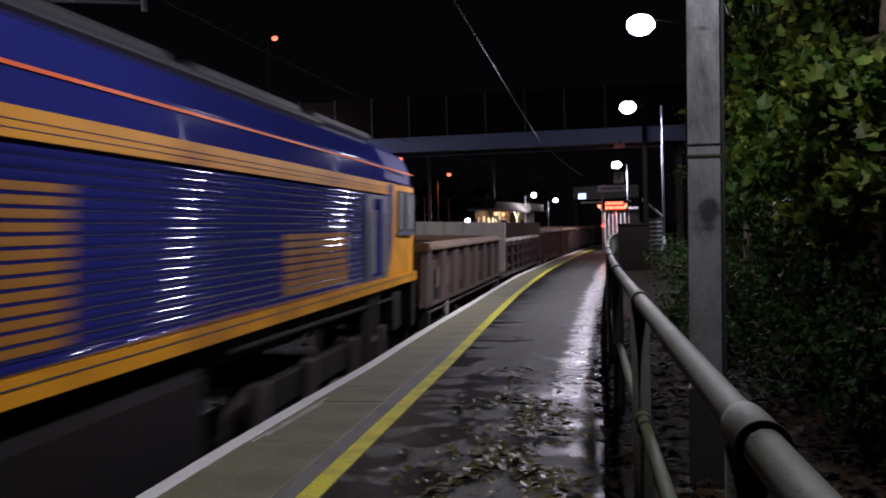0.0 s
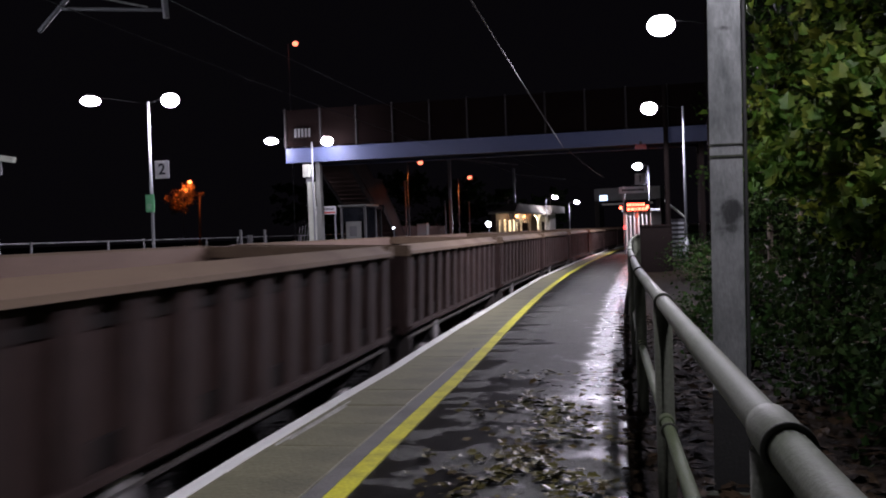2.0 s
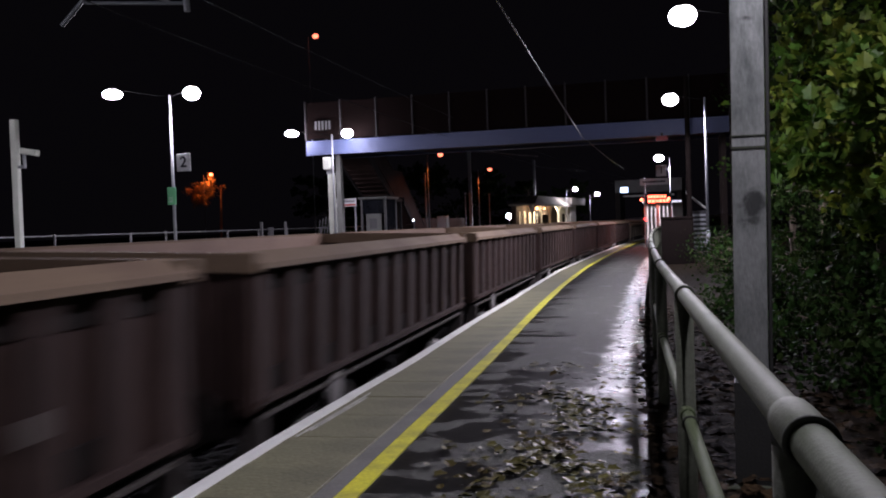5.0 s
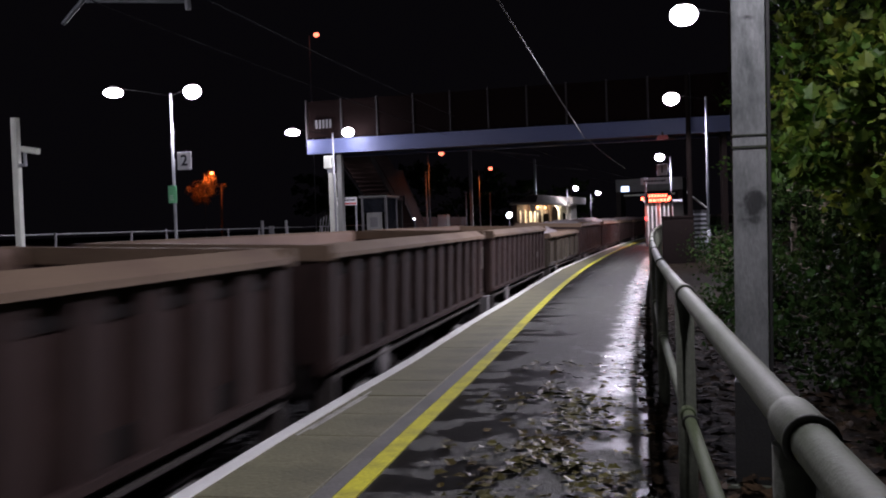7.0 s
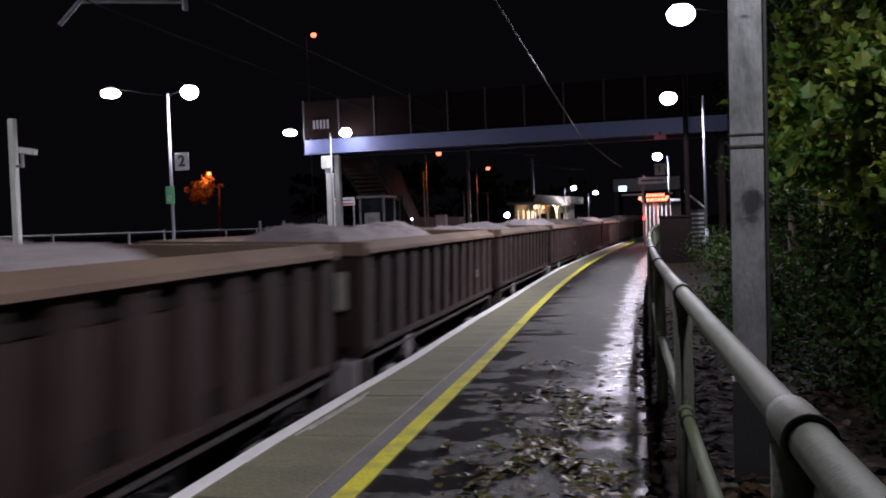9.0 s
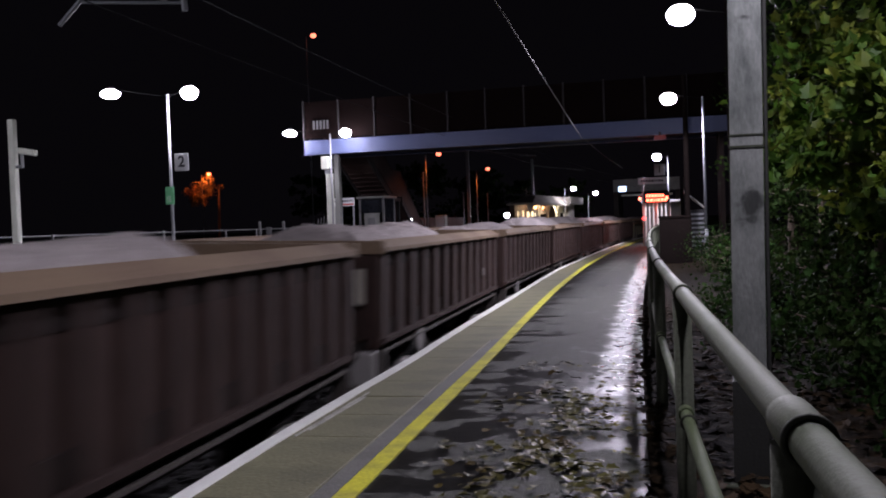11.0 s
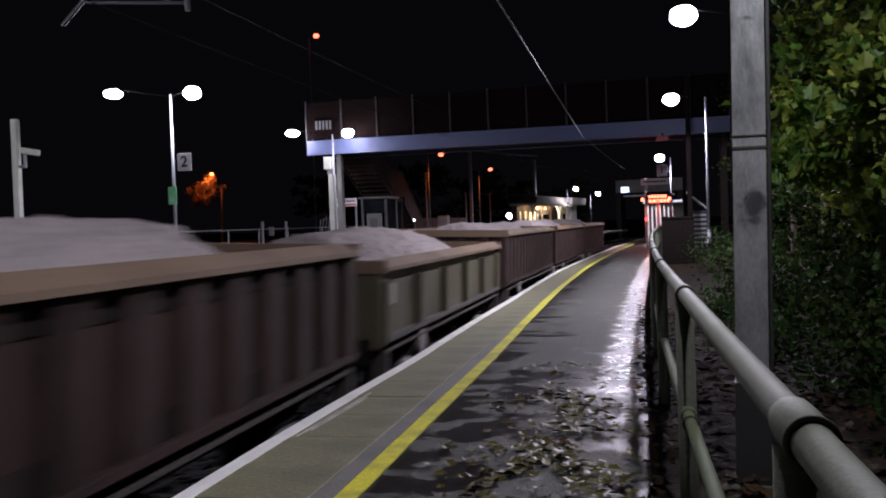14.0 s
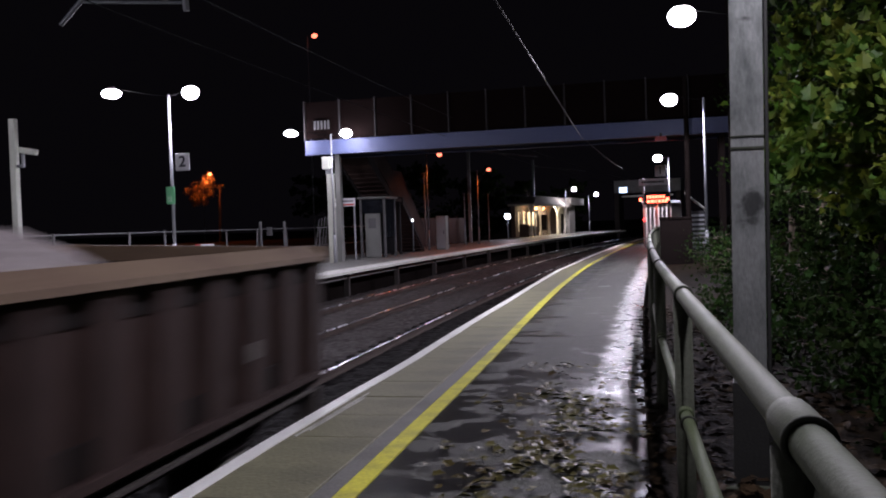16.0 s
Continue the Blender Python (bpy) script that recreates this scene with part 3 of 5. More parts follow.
def platform_lamps():
    for s, o, z, w in NEAR_LAMPS:
        reach = 1.0 if s < 40 else .55
        lamp_column(o + reach, s, -.05, (-reach,), z + .05, dark=True, label="tall slim platform lamp with bright white lantern", size=1.2)
    for s, o in zip(OPP_LAMPS, OPP_OFFS):
        r = lamp_column(o, s, OPP_Z, (.64, -1.68), 5.04, label="twin-arm platform lamp with two bright white lanterns", size=1.15)
        if 20 < s < 30:
            plate_sign(r, .40, .46, Matrix.Translation((.34, -.02, 3.24)), "2", size=.40)
            g = part("notice", boxes((-.13, .11, -.09, -.07, 2.14, 2.6)), GREEN_SIGN, r, "small green and white notice")
            bars_on(g, Matrix.Translation((-.01, -.078, 2.28)), .16, .16, 3, SIGN_WHITE)
    lamp_column(-12.95, 93, OPP_Z, (.9,), 4.5, label="platform lamp by the canopy with white lantern", size=1.3)
    lamp_column(-13.5, 107, OPP_Z, (.9,), 4.3, label="platform lamp near the platform end", size=1.3)
    lamp_column(-12.33, 48.2, OPP_Z, (.75,), 5.15, "street_lamp", SODIUM_GLOW, True, size=.75, label="orange sodium lamp on a tall column", group="sodium lamps")
    lamp_column(-12.4, 59.6, OPP_Z, (.8,), 4.9, "street_lamp", SODIUM_GLOW, True, size=.75, label="orange sodium lamp on a tall column", group="sodium lamps")
    lamp_column(-24.5, 60, .06, (.55,), 15.0, "street_lamp", SODIUM_GLOW, True, 1.1, "very tall dark mast with small red-orange lamp", "sodium lamps")
    lamp_column(-76, 118, .06, (1.4,), 10.4, "street_lamp", SODIUM_GLOW, True, 1.6, "distant sodium street lamp behind a tree", "sodium lamps")


STAIR_BROWN = mat("brown_stair_cladding", (.04, .024, .021), .7, 0, .25, 3, 20, .1, spec=.15)


def footbridge():
    root = thing("footbridge", "covered-sided footbridge with blue-grey girder and brown parapets", "footbridge")
    s0, s1, o0, o1 = 34.6, 36.9, -13.4, 4.2
    base = at(0, s0)

    def bx(*a, **k):
        return box(bmesh.new(), *a, m=base, **k)

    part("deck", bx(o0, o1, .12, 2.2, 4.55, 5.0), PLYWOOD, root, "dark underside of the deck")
    for y in (0.0, 2.2):
        g = part("girder", bx(o0, o1, y, y + .12, 4.5, 5.0), BLUE_STEEL, root, "blue-grey painted steel girder")
        part("flange", bx(o0, o1, y - .06, y + .18, 5.0, 5.03), BLUE_STEEL, g)
        part("flange", bx(o0, o1, y - .06, y + .18, 4.46, 4.5), BLUE_STEEL, g)
    n = 12
    w = 1.485
    for k in range(n):
        x = -13.4 + k * w
        for y in (0.02, 2.22):
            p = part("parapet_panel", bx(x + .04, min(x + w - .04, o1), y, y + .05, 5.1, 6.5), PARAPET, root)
            part("post", bx(x - .03, x + .03, y - .05, y + .08, 5.07, 6.62), PARA_POST, root)
    for y in (-.02, 2.2):
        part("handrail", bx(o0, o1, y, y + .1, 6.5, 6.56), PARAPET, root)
    v = part("louvre_frame", bx(-13.05, -12.35, -.05, .0, 5.42, 5.84), PARAPET, root)
    for k in range(5):
        part("louvre_bar", bx(-12.98 + k * .145, -12.9 + k * .145, -.075, -.05, 5.46, 5.8), FENCE, v, "pale upright slot")
    for x, y in ((-12.28, .6), (-12.75, 2.0), (2.6, .3), (2.6, 1.9)):
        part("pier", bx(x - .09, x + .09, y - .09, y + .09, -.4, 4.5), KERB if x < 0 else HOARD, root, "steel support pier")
    part("red_notice", bx(.26, .66, -.11, -.075, 4.28, 4.44), mat("red_notice_face", (.16, .008, .008), .6), root, "small red notice under the girder")
    part("notice_bracket", bx(.42, .5, -.09, -.06, 4.4, 4.56), PARA_POST, root)
    # two flights of stairs with a landing, along the far platform
    x0, x1 = -13.3, -12.0

    def sloped(x, thick, pts):
        bm = bmesh.new()
        vs = [bm.verts.new(base @ Vector((x + dx, y, z))) for dx in (0, thick) for y, z in pts]
        n = len(pts)
        bm.faces.new(vs[:n])
        bm.faces.new(vs[n:])
        for i in range(n):
            bm.faces.new((vs[i], vs[(i + 1) % n], vs[n + (i + 1) % n], vs[n + i]))
        return bm

    for ya, za, yb, zb, n in ((2.9, 5.0, 6.9, 2.85, 12), (8.4, 2.85, 12.0, OPP_Z, 15)):
        for x in (x0 - .08, x1):
            part("stringer", sloped(x, .08, ((ya, za + .1), (yb, zb + .1), (yb, max(zb - .25, OPP_Z)), (ya, za - .3))), PARA_POST, root, "dull grey stair stringer")
            part("balustrade", sloped(x + .02, .04, ((ya, za + 1.12), (yb, zb + 1.3), (yb, zb + .2), (ya, za + .15))), STAIR_BROWN, root, "brown sloping stair balustrade")
            part("handrail", sloped(x - .01, .09, ((ya, za + 1.18), (yb, zb + 1.36), (yb, zb + 1.3), (ya, za + 1.12))), PARA_POST, root)
        for i in range(n):
            z = za - (i + 1) * (za - zb) / n
            y = ya + i * (yb - ya) / n
            part("tread", box(bmesh.new(), x0, x1, y, y + (yb - ya) / n + .02, z - .05, z, m=base), STAIR_BROWN, root)
        part("stair_soffit", sloped(x0, x1 - x0, ((ya, za - .22), (yb, zb - .02), (yb, zb - .06), (ya, za - .26))), STAIR_BROWN, root, "brown underside of the flight")
    part("landing", box(bmesh.new(), x0, x1, 6.9, 8.4, 2.7, 2.85, m=base), STAIR_BROWN, root, "level landing between the flights")
    for x in (x0 - .06, x1 + .02):
        part("balustrade", box(bmesh.new(), x, x + .04, 6.9, 8.4, 2.9, 4.15, m=base), STAIR_BROWN, root, "brown landing balustrade")
    for x, y in ((x0 + .1, 7.0), (x1 - .1, 7.0), (x0 + .1, 8.3), (x1 - .1, 8.3)):
        part("landing_post", box(bmesh.new(), x - .06, x + .06, y - .06, y + .06, OPP_Z, 2.7, m=base), PARA_POST, root)
    part("bridge_walkway", box(bmesh.new(), x0, x1, 2.32, 2.9, 4.9, 5.0, m=base), PLYWOOD, root)


GLAZING = mat("dark_shelter_glass", (.012, .014, .018), .1, 0, .1, spec=.5)


def far_platform_things():
    r = thing("name_board", "white station name board with dark bars on two posts", "sign", m=at(0, 36.9, OPP_Z))
    part("post", rods(((-12.27, 0, 0), (-12.27, 0, 2.62), .04)), POLE, r)
    part("post", rods(((-13.1, 0, 0), (-13.1, 0, 2.62), .04)), POLE, r)
    m = Matrix.Translation((-12.7, -.05, 2.44))
    bm = bmesh.new()
    box(bm, -.5, .5, -.015, .015, -.17, .17, m=m, bevel=.005)
    b = part("board", bm, SIGN_WHITE, r)
    bars_on(b, m @ Matrix.Translation((0, 0, .05)), .8, .12, 1)
    part("red_strip", box(bmesh.new(), -.22, .46, -.024, -.016, -.13, -.07, m=m), mat("red_strip", (.6, .05, .03), .5), b, "red strip along the lower edge")

    r = thing("camera_pole", "pale square post with security camera", "camera pole", m=at(-10.80, 14.5, OPP_Z))
    part("post", boxes((-.06, .06, -.06, .06, 0, 3.5), bevel=.012), POLE_WHITE, r)
    part("collar", boxes((-.1, .1, -.1, .1, 0, 1.05), bevel=.02), POLE_WHITE, r)
    c = part("security_camera", box(bmesh.new(), -.18, .17, -.055, .055, -.05, .055, m=Matrix.Translation((.33, -.05, 2.9)) @ Matrix.Rotation(radians(10), 4, "Y"), bevel=.012), POLE_WHITE, r, "white boxed camera")
    part("bracket", rods(((.05, 0, 2.65), (.2, -.03, 2.65), .03), ((.2, -.03, 2.63), (.2, -.04, 2.88), .03)), POLE, c)

    r = thing("platform_fence", "pale metal post-and-rail fence behind the platform", "fence")
    for z in (0.62, 1.42):
        part("fence_rail", tube_path(bmesh.new(), [arc(-15.0, -10 + i * 2.5, OPP_Z + z) for i in range(25)], .02, 8), FENCE, r)
    pb = rods(((0, 0, 0), (0, 0, 1.5), .035), seg=8)
    pm = bpy.data.meshes.new("fence_post")
    pb.to_mesh(pm)
    pb.free()
    pm.materials.append(FENCE)
    rng = random.Random(15)
    for i in range(19):
        share("fence_post", pm, r, at(-15.0, -10 + i * 3.1 + rng.uniform(-.5, .5), OPP_Z - rng.uniform(0, .1), 0, rng.uniform(-3, 3)))
    for s in (33.4, 35.6):
        part("stout_post", boxes((-.045, .045, -.045, .045, 0, 1.72), bevel=.01), FENCE, r, "stouter pale fence post").matrix_basis = at(-14.9, s, OPP_Z)
    part("plate", boxes((-.12, .12, -.01, .01, 1.15, 1.5)), FENCE, r, "small blank plate").matrix_basis = at(-14.95, 34.3, OPP_Z)

    r = thing("equipment_cabinet", "pale box fixed high on a white column", "cabinet", m=at(-12.2, 34.2, OPP_Z))
    part("column", boxes((-.14, .1, -.11, .11, 0, 3.5), bevel=.01), POLE_WHITE, r)
    part("box", boxes((-.3, 0.0, -.16, .16, 3.68, 4.18), bevel=.02), POLE_WHITE, r)
    part("bracket", boxes((-.2, .06, -.04, .04, 3.5, 3.75)), POLE, r)

    r = thing("waiting_shelter", "framed shelter with dark glazing above a pale panel", "shelter", m=at(0, 39.2, OPP_Z))
    for x in (-12.82, -11.72):
        for y in (0, 1.5):
            part("post", boxes((x - .05, x + .05, y - .05, y + .05, 0, 2.62), bevel=.01), FENCE, r)
    part("roof", boxes((-12.95, -11.6, -.15, 1.7, 2.62, 2.72), bevel=.02), KERB, r, "thin grey roof edge")
    part("glazing", boxes((-12.77, -11.77, -.02, .02, 1.98, 2.6)), GLAZING, r, "dark glazing")
    part("side_glazing", boxes((-11.74, -11.7, .05, 1.45, .9, 2.6)), GLAZING, r)
    part("panel", boxes((-12.62, -11.9, -.06, .0, .02, 1.96), bevel=.01), KERB, r, "pale grey lower panel")
    part("back_panel", boxes((-12.8, -11.75, 1.46, 1.5, .1, 2.6)), PLYWOOD, r)
    part("notice", boxes((-12.45, -12.1, -.075, -.062, 1.3, 1.75)), FENCE, r, "faded notice")

    r = thing("leaning_poles", "four thin pale poles leaning against the pier", "poles", m=at(-12.75, 35.1, OPP_Z))
    for k in range(4):
        part("pole", rods(((-.62 + k * .13, -.1, 0), (-.42 + k * .13, .1, 1.75 + .05 * k), .018), seg=8), FENCE, r)

    r = thing("grey_cabinet", "tall pale cabinet beside the sodium lamp", "cabinet", m=at(-11.75, 48.6, OPP_Z))
    part("body", boxes((-.28, .28, 0, .5, 0, 1.85), bevel=.02), KERB, r)
    part("door", boxes((-.24, .24, -.012, 0, .08, 1.77), bevel=.004), POLE, r)
    part("handle", boxes((.14, .17, -.04, -.012, .85, 1.05)), PIPE_JOINT, r)

    for o, s, h in ((-12.76, 57.5, 3.3), (-13.2, 50.5, 4.3), (-12.95, 64.5, 3.4)):
        r = thing("slim_post", "slim grey post on the far platform", "post", "slim posts", at(o, s, OPP_Z))
        part("shaft", rods(((0, 0, 0), (0, 0, h), .05, .04)), POLE_DARK, r)
        part("cap", boxes((-.07, .07, -.07, .07, h, h + .06), bevel=.01), POLE_DARK, r)

    r = thing("bicycle_stand", "dim row of hooped stands behind the fence", "bicycle stand", m=at(-15.9, 31.8, .06))
    for k in range(4):
        bm = bmesh.new()
        tube_path(bm, [Vector((k * .45 - .3 * math.cos(a), 0, .1 + .5 * math.sin(a))) for a in [i * math.pi / 10 for i in range(11)]], .02, 6)
        part("hoop", bm, FENCE, r)


def arch_spandrel(y0, y1, x, top, spring, thick=.1):
    """An upright plate along y with a round-headed opening cut out of it."""
    bm = bmesh.new()
    n = 14
    rows = []
    for i in range(n + 1):
        u = -1 + 2 * i / n
        y = (y0 + y1) / 2 + u * (y1 - y0) / 2 * .93
        z = spring + (top - .12 - spring) * math.sqrt(max(0, 1 - u * u))
        rows.append([bm.verts.new((x + dx, y, q)) for dx in (0, thick) for q in (z, top)])
    for a, b in zip(rows, rows[1:]):
        bm.faces.new((a[0], b[0], b[1], a[1]))
        bm.faces.new((a[2], a[3], b[3], b[2]))
        bm.faces.new((a[0], a[2], b[2], b[0]))
        bm.faces.new((a[1], b[1], b[3], a[3]))
    for a in (rows[0], rows[-1]):
        bm.faces.new((a[0], a[1], a[3], a[2]))
    return bm


def canopy_building():
    """Station building with a canopy on arched columns."""
    r = thing("station_building", "cream station building with low canopy on arched columns", "building", m=at(0, 82, OPP_Z))
    cream = mat("cream_paint", (.72, .69, .60), .6, 0, .2, 2, 12, .1, dirt=(.4, .37, .3))
    wall = mat("station_wall", (.11, .075, .055), .8, 0, .3, 3, 25, .3)
    slate = mat("pale_roof_felt", (.42, .39, .33), .8, 0, .3, 1.5, 12, .2, spec=.1)
    x = -13.7
    part("wall", boxes((-15.3, -14.9, -1.6, 16, 0, 3.0)), wall, r, "brick wall behind the canopy")
    bm = bmesh.new()
    vs = [bm.verts.new(v) for v in ((-15.4, -2.2, 2.95), (-13.0, -2.2, 2.95), (-13.0, 15, 2.95), (-15.4, 15, 2.95), (-13.8, 2.5, 3.75), (-13.8, 15, 3.75), (-14.6, 2.5, 3.75), (-14.6, 15, 3.75))]
    for q in ((0, 1, 4, 6), (1, 2, 5, 4), (2, 3, 7, 5), (3, 0, 6, 7), (0, 3, 2, 1), (4, 5, 7, 6)):
        bm.faces.new([vs[i] for i in q])
    part("roof", bm, slate, r, "low pale hipped canopy roof")
    part("fascia", boxes((-13.08, -13.0, -2.2, 15, 2.78, 2.97)), slate, r)
    part("fascia", boxes((-15.4, -13.0, -2.28, -2.18, 2.8, 2.98)), slate, r)
    part("parapet", boxes((-15.2, -12.9, 14.2, 22, 3.0, 3.75), bevel=.03), slate, r, "flat pale parapet at the canopy end")
    part("end_wall", boxes((-15.0, -13.5, 16.2, 19.4, 0, 3.0)), cream, r, "cream end wall of the canopy")
    part("end_door", boxes((-14.4, -13.9, 16.14, 16.2, 0, 2.1)), PLYWOOD, r, "dark doorway")
    win = mat("lit_window", (.8, .7, .5), .4, 0, .3, 6, 14, 0, glow=(1.0, .78, .5), power=.6)
    cols = (-.5, 3.2, 7.0, 11.0, 14.7)
    for y in cols:
        c = part("canopy_column", lathe_up(((0, .17), (.35, .16), (.42, .10), (1.9, .075), (2.0, .12), (2.08, .09), (2.8, .32))), cream, r, "slim white column with flared head", True)
        c.matrix_basis = Matrix.Translation((x, y, 0))
    for a, b in zip(cols[2:], cols[3:]):
        part("arch", arch_spandrel(a, b, x - .05, 2.9, 2.05), cream, r, "round-headed cream arch")
    for y, w, z0, z1 in ((-.5, .45, .5, 2.3), (1.4, .6, .9, 2.35), (3.6, .4, 1.1, 2.2), (5.6, 1.0, .9, 2.1)):
        f = part("window", boxes((-14.92, -14.87, y, y + w, z0, z1)), win, r, "warm lit window")
        part("glazing_bar", boxes((-14.87, -14.84, y + w / 2 - .04, y + w / 2 + .04, z0, z1), (-14.87, -14.84, y, y + w, (z0 + z1) / 2 - .03, (z0 + z1) / 2 + .03)), wall, f)
    part("screen", boxes((-14.7, -13.8, -1.1, -1.04, 0, 1.15)), wall, r, "low brown screen under the canopy")
    part("ticket_window", boxes((-14.7, -14.1, 2.3, 2.36, 1.0, 2.25)), win, r, "bright ticket window")
    part("poster_panel", boxes((-14.8, -14.2, 8.3, 8.36, .5, 2.0)), PLYWOOD, r)
    glass = mat("canopy_lamp_glass", (.9, .6, .4), .3, glow=(1, .32, .12), power=7)
    for y in (3.2, 6.2):
        bm = bmesh.new()
        bmesh.ops.create_uvsphere(bm, u_segments=10, v_segments=6, radius=.15, matrix=Matrix.Translation((-14.1, y, 2.6)))
        part("canopy_lamp", bm, glass, r, "warm glowing canopy lamp")


def near_platform_end():
    r = thing("hoarding", "dark painted board enclosure beside the platform", "hoarding", m=at(0, 31, 0))
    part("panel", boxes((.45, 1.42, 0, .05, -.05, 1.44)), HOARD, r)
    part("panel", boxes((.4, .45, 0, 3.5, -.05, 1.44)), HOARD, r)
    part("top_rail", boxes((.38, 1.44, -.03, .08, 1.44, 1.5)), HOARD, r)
    r = thing("platform_sign", "white station board and numeral on a tall post", "sign", m=at(-.35, 49.7, 0))
    part("post", boxes((-.62, -.52, -.05, .05, 0, 3.6)), POLE, r)
    m = Matrix.Translation((-.05, -.08, 3.37))
    bm = bmesh.new()
    box(bm, -.75, .75, -.02, .02, -.17, .17, m=m)
    b = part("board", bm, SIGN_WHITE, r)
    bars_on(b, m, 1.2, .2, 1)
    plate_sign(r, .52, .58, Matrix.Translation((.31, -.1, 3.93)), "1", size=.46)
    part("bracket", boxes((.5, .75, -.04, 0, 3.86, 3.9), (.5, .75, -.04, 0, 4.0, 4.04)), POLE_DARK, r)
    r = thing("departure_display", "glowing red departure display on the platform", "display", m=at(-.3, 49, 0))
    part("casing", boxes((-.55, .75, -.1, .3, 2.2, 2.75)), PLYWOOD, r)
    rng = random.Random(2)
    for z in (2.27, 2.5):
        x = -.42
        while x < .5:
            k = rng.uniform(.05, .16)
            part("led_block", boxes((x, x + k, -.12, -.1, z, z + .15), bevel=.01), RED_LED, r, "glowing red characters")
            x += k + .035
    for x in (-.74, .62):
        part("repeater", boxes((x - .07, x + .07, -.12, -.04, 2.36, 2.52), bevel=.02), RED_LED, r, "small glowing red lamp")
    part("post", boxes((.0, .1, .05, .15, 0, 2.2)), POLE_DARK, r)
    r = thing("platform_shelter", "small lit platform shelter with white uprights", "shelter", m=at(-.35, 53, 0))
    lit = mat("white_upright", (.45, .43, .4), .5)
    for k in range(7):
        part("upright", boxes((-.7 + k * .22, -.62 + k * .22, 0, .06, 0, 2.3)), lit, r)
    part("roof", boxes((-.9, 1.2, -.3, 2.2, 2.3, 2.42)), POLE, r)
    part("back_wall", boxes((-.9, 1.2, 2.0, 2.1, 0, 2.3)), KERB, r)
    r = thing("lean_to", "low hut with a pale sloping roof by the bank", "hut", m=at(0, 36, 0))
    bm = bmesh.new()
    vs = [bm.verts.new(v) for y in (0, 1.6) for v in ((1.25, y, 2.45), (2.05, y, 1.75), (2.05, y, 1.68), (1.25, y, 2.38))]
    for q in ((0, 1, 2, 3), (7, 6, 5, 4), (0, 4, 5, 1), (1, 5, 6, 2), (2, 6, 7, 3), (3, 7, 4, 0)):
        bm.faces.new([vs[i] for i in q])
    part("roof", bm, KERB, r)
    part("wall", boxes((1.3, 2.0, .1, 1.5, -.1, 1.7)), PLYWOOD, r)
    for k in range(8):
        part("slat", boxes((1.35, 1.95, .03, .08, .3 + k * .17, .38 + k * .17)), POLE_DARK, r)
    for off, s, h in ((1.35, 33.6, 6.5), (2.25, 24.0, 7.0)):
        r = thing("dark_post", "dark upright timber post among the bushes", "post", m=at(off, s, -.1))
        part("shaft", rods(((0, 0, 0), (0, 0, h), .1, .08)), HOARD, r)
    r = thing("road_bridge", "pale concrete span beyond the platforms with a blue-lit window", "bridge", m=at(0, 122, 0))
    part("span", boxes((-13.6, -5, 0, 3, 4.9, 6.5)), KERB, r)
    part("soffit_strip", boxes((-12.6, -6, -.1, 0, 4.3, 4.5)), POLE_WHITE, r)
    part("lit_window", boxes((-12.9, -11.9, -.05, 0, 4.9, 5.6)), mat("blue_window", (.7, .8, 1), .4, glow=(.5, .65, 1.0), power=2.5), r, "bluish lit window")
    for x in (-13.6, -5.6):
        part("pier", boxes((x, x + .6, 0, 3, -1, 4.9)), BRICK, r)


def overhead_wires():
    r = thing("overhead_wire", "thin overhead line wire sloping along the platform", "wire")
    pts = [arc(-1.60 - .00075 * max(0, s - 6) ** 2 - .0025 * s, s, 4.4) for s in range(-20, 36, 2)]
    part("wire", tube_path(bmesh.new(), pts, .0115, 10), WIRE, r, "", True)
    pts = [arc(-2.1 - .008 * (s - 36), s, 4.3 - .0 * s) for s in range(33, 57, 4)]
    part("wire", tube_path(bmesh.new(), pts, .013, 6), WIRE, r)
    r = thing("overhead_wire", "pair of overhead line wires above the far track", "wire")
    for o, z in ((-7.3, 5.6), (-7.6, 4.9)):
        part("wire", tube_path(bmesh.new(), [arc(o, s, z) for s in range(-30, 120, 5)], .009, 6), WIRE_DARK, r)
    r = thing("registration_arm", "galvanised cantilever arm holding the overhead wires", "cantilever", m=at(0, 14.0, 0))
    part("tube", rods(((-9.4, 0, 5.1), (-8.7, 0, 5.75), .04), ((-8.95, 0, 5.45), (-7.05, 0, 5.28), .03)), POLE_DARK, r)
    part("insulator", rods(((-7.1, 0, 5.45), (-7.08, 0, 5.15), .05)), POLE, r)
    part("strut", rods(((-8.7, 0, 5.7), (-7.4, 0, 5.35), .02)), GALV, r)
    for off, s in ((-14.2, 14.0), (-14.2, 64), (-14.5, 86)):
        q = thing("line_mast", "dark steel overhead line mast on the far side", "mast", "far line masts", at(off, s, OPP_Z))
        part("column", boxes((-.1, .1, -.1, .1, 0, 7.2)), POLE_DARK, q)
        part("boom", rods(((0, 0, 6.6), (5.0, 0, 5.9), .04)), POLE_DARK, q)


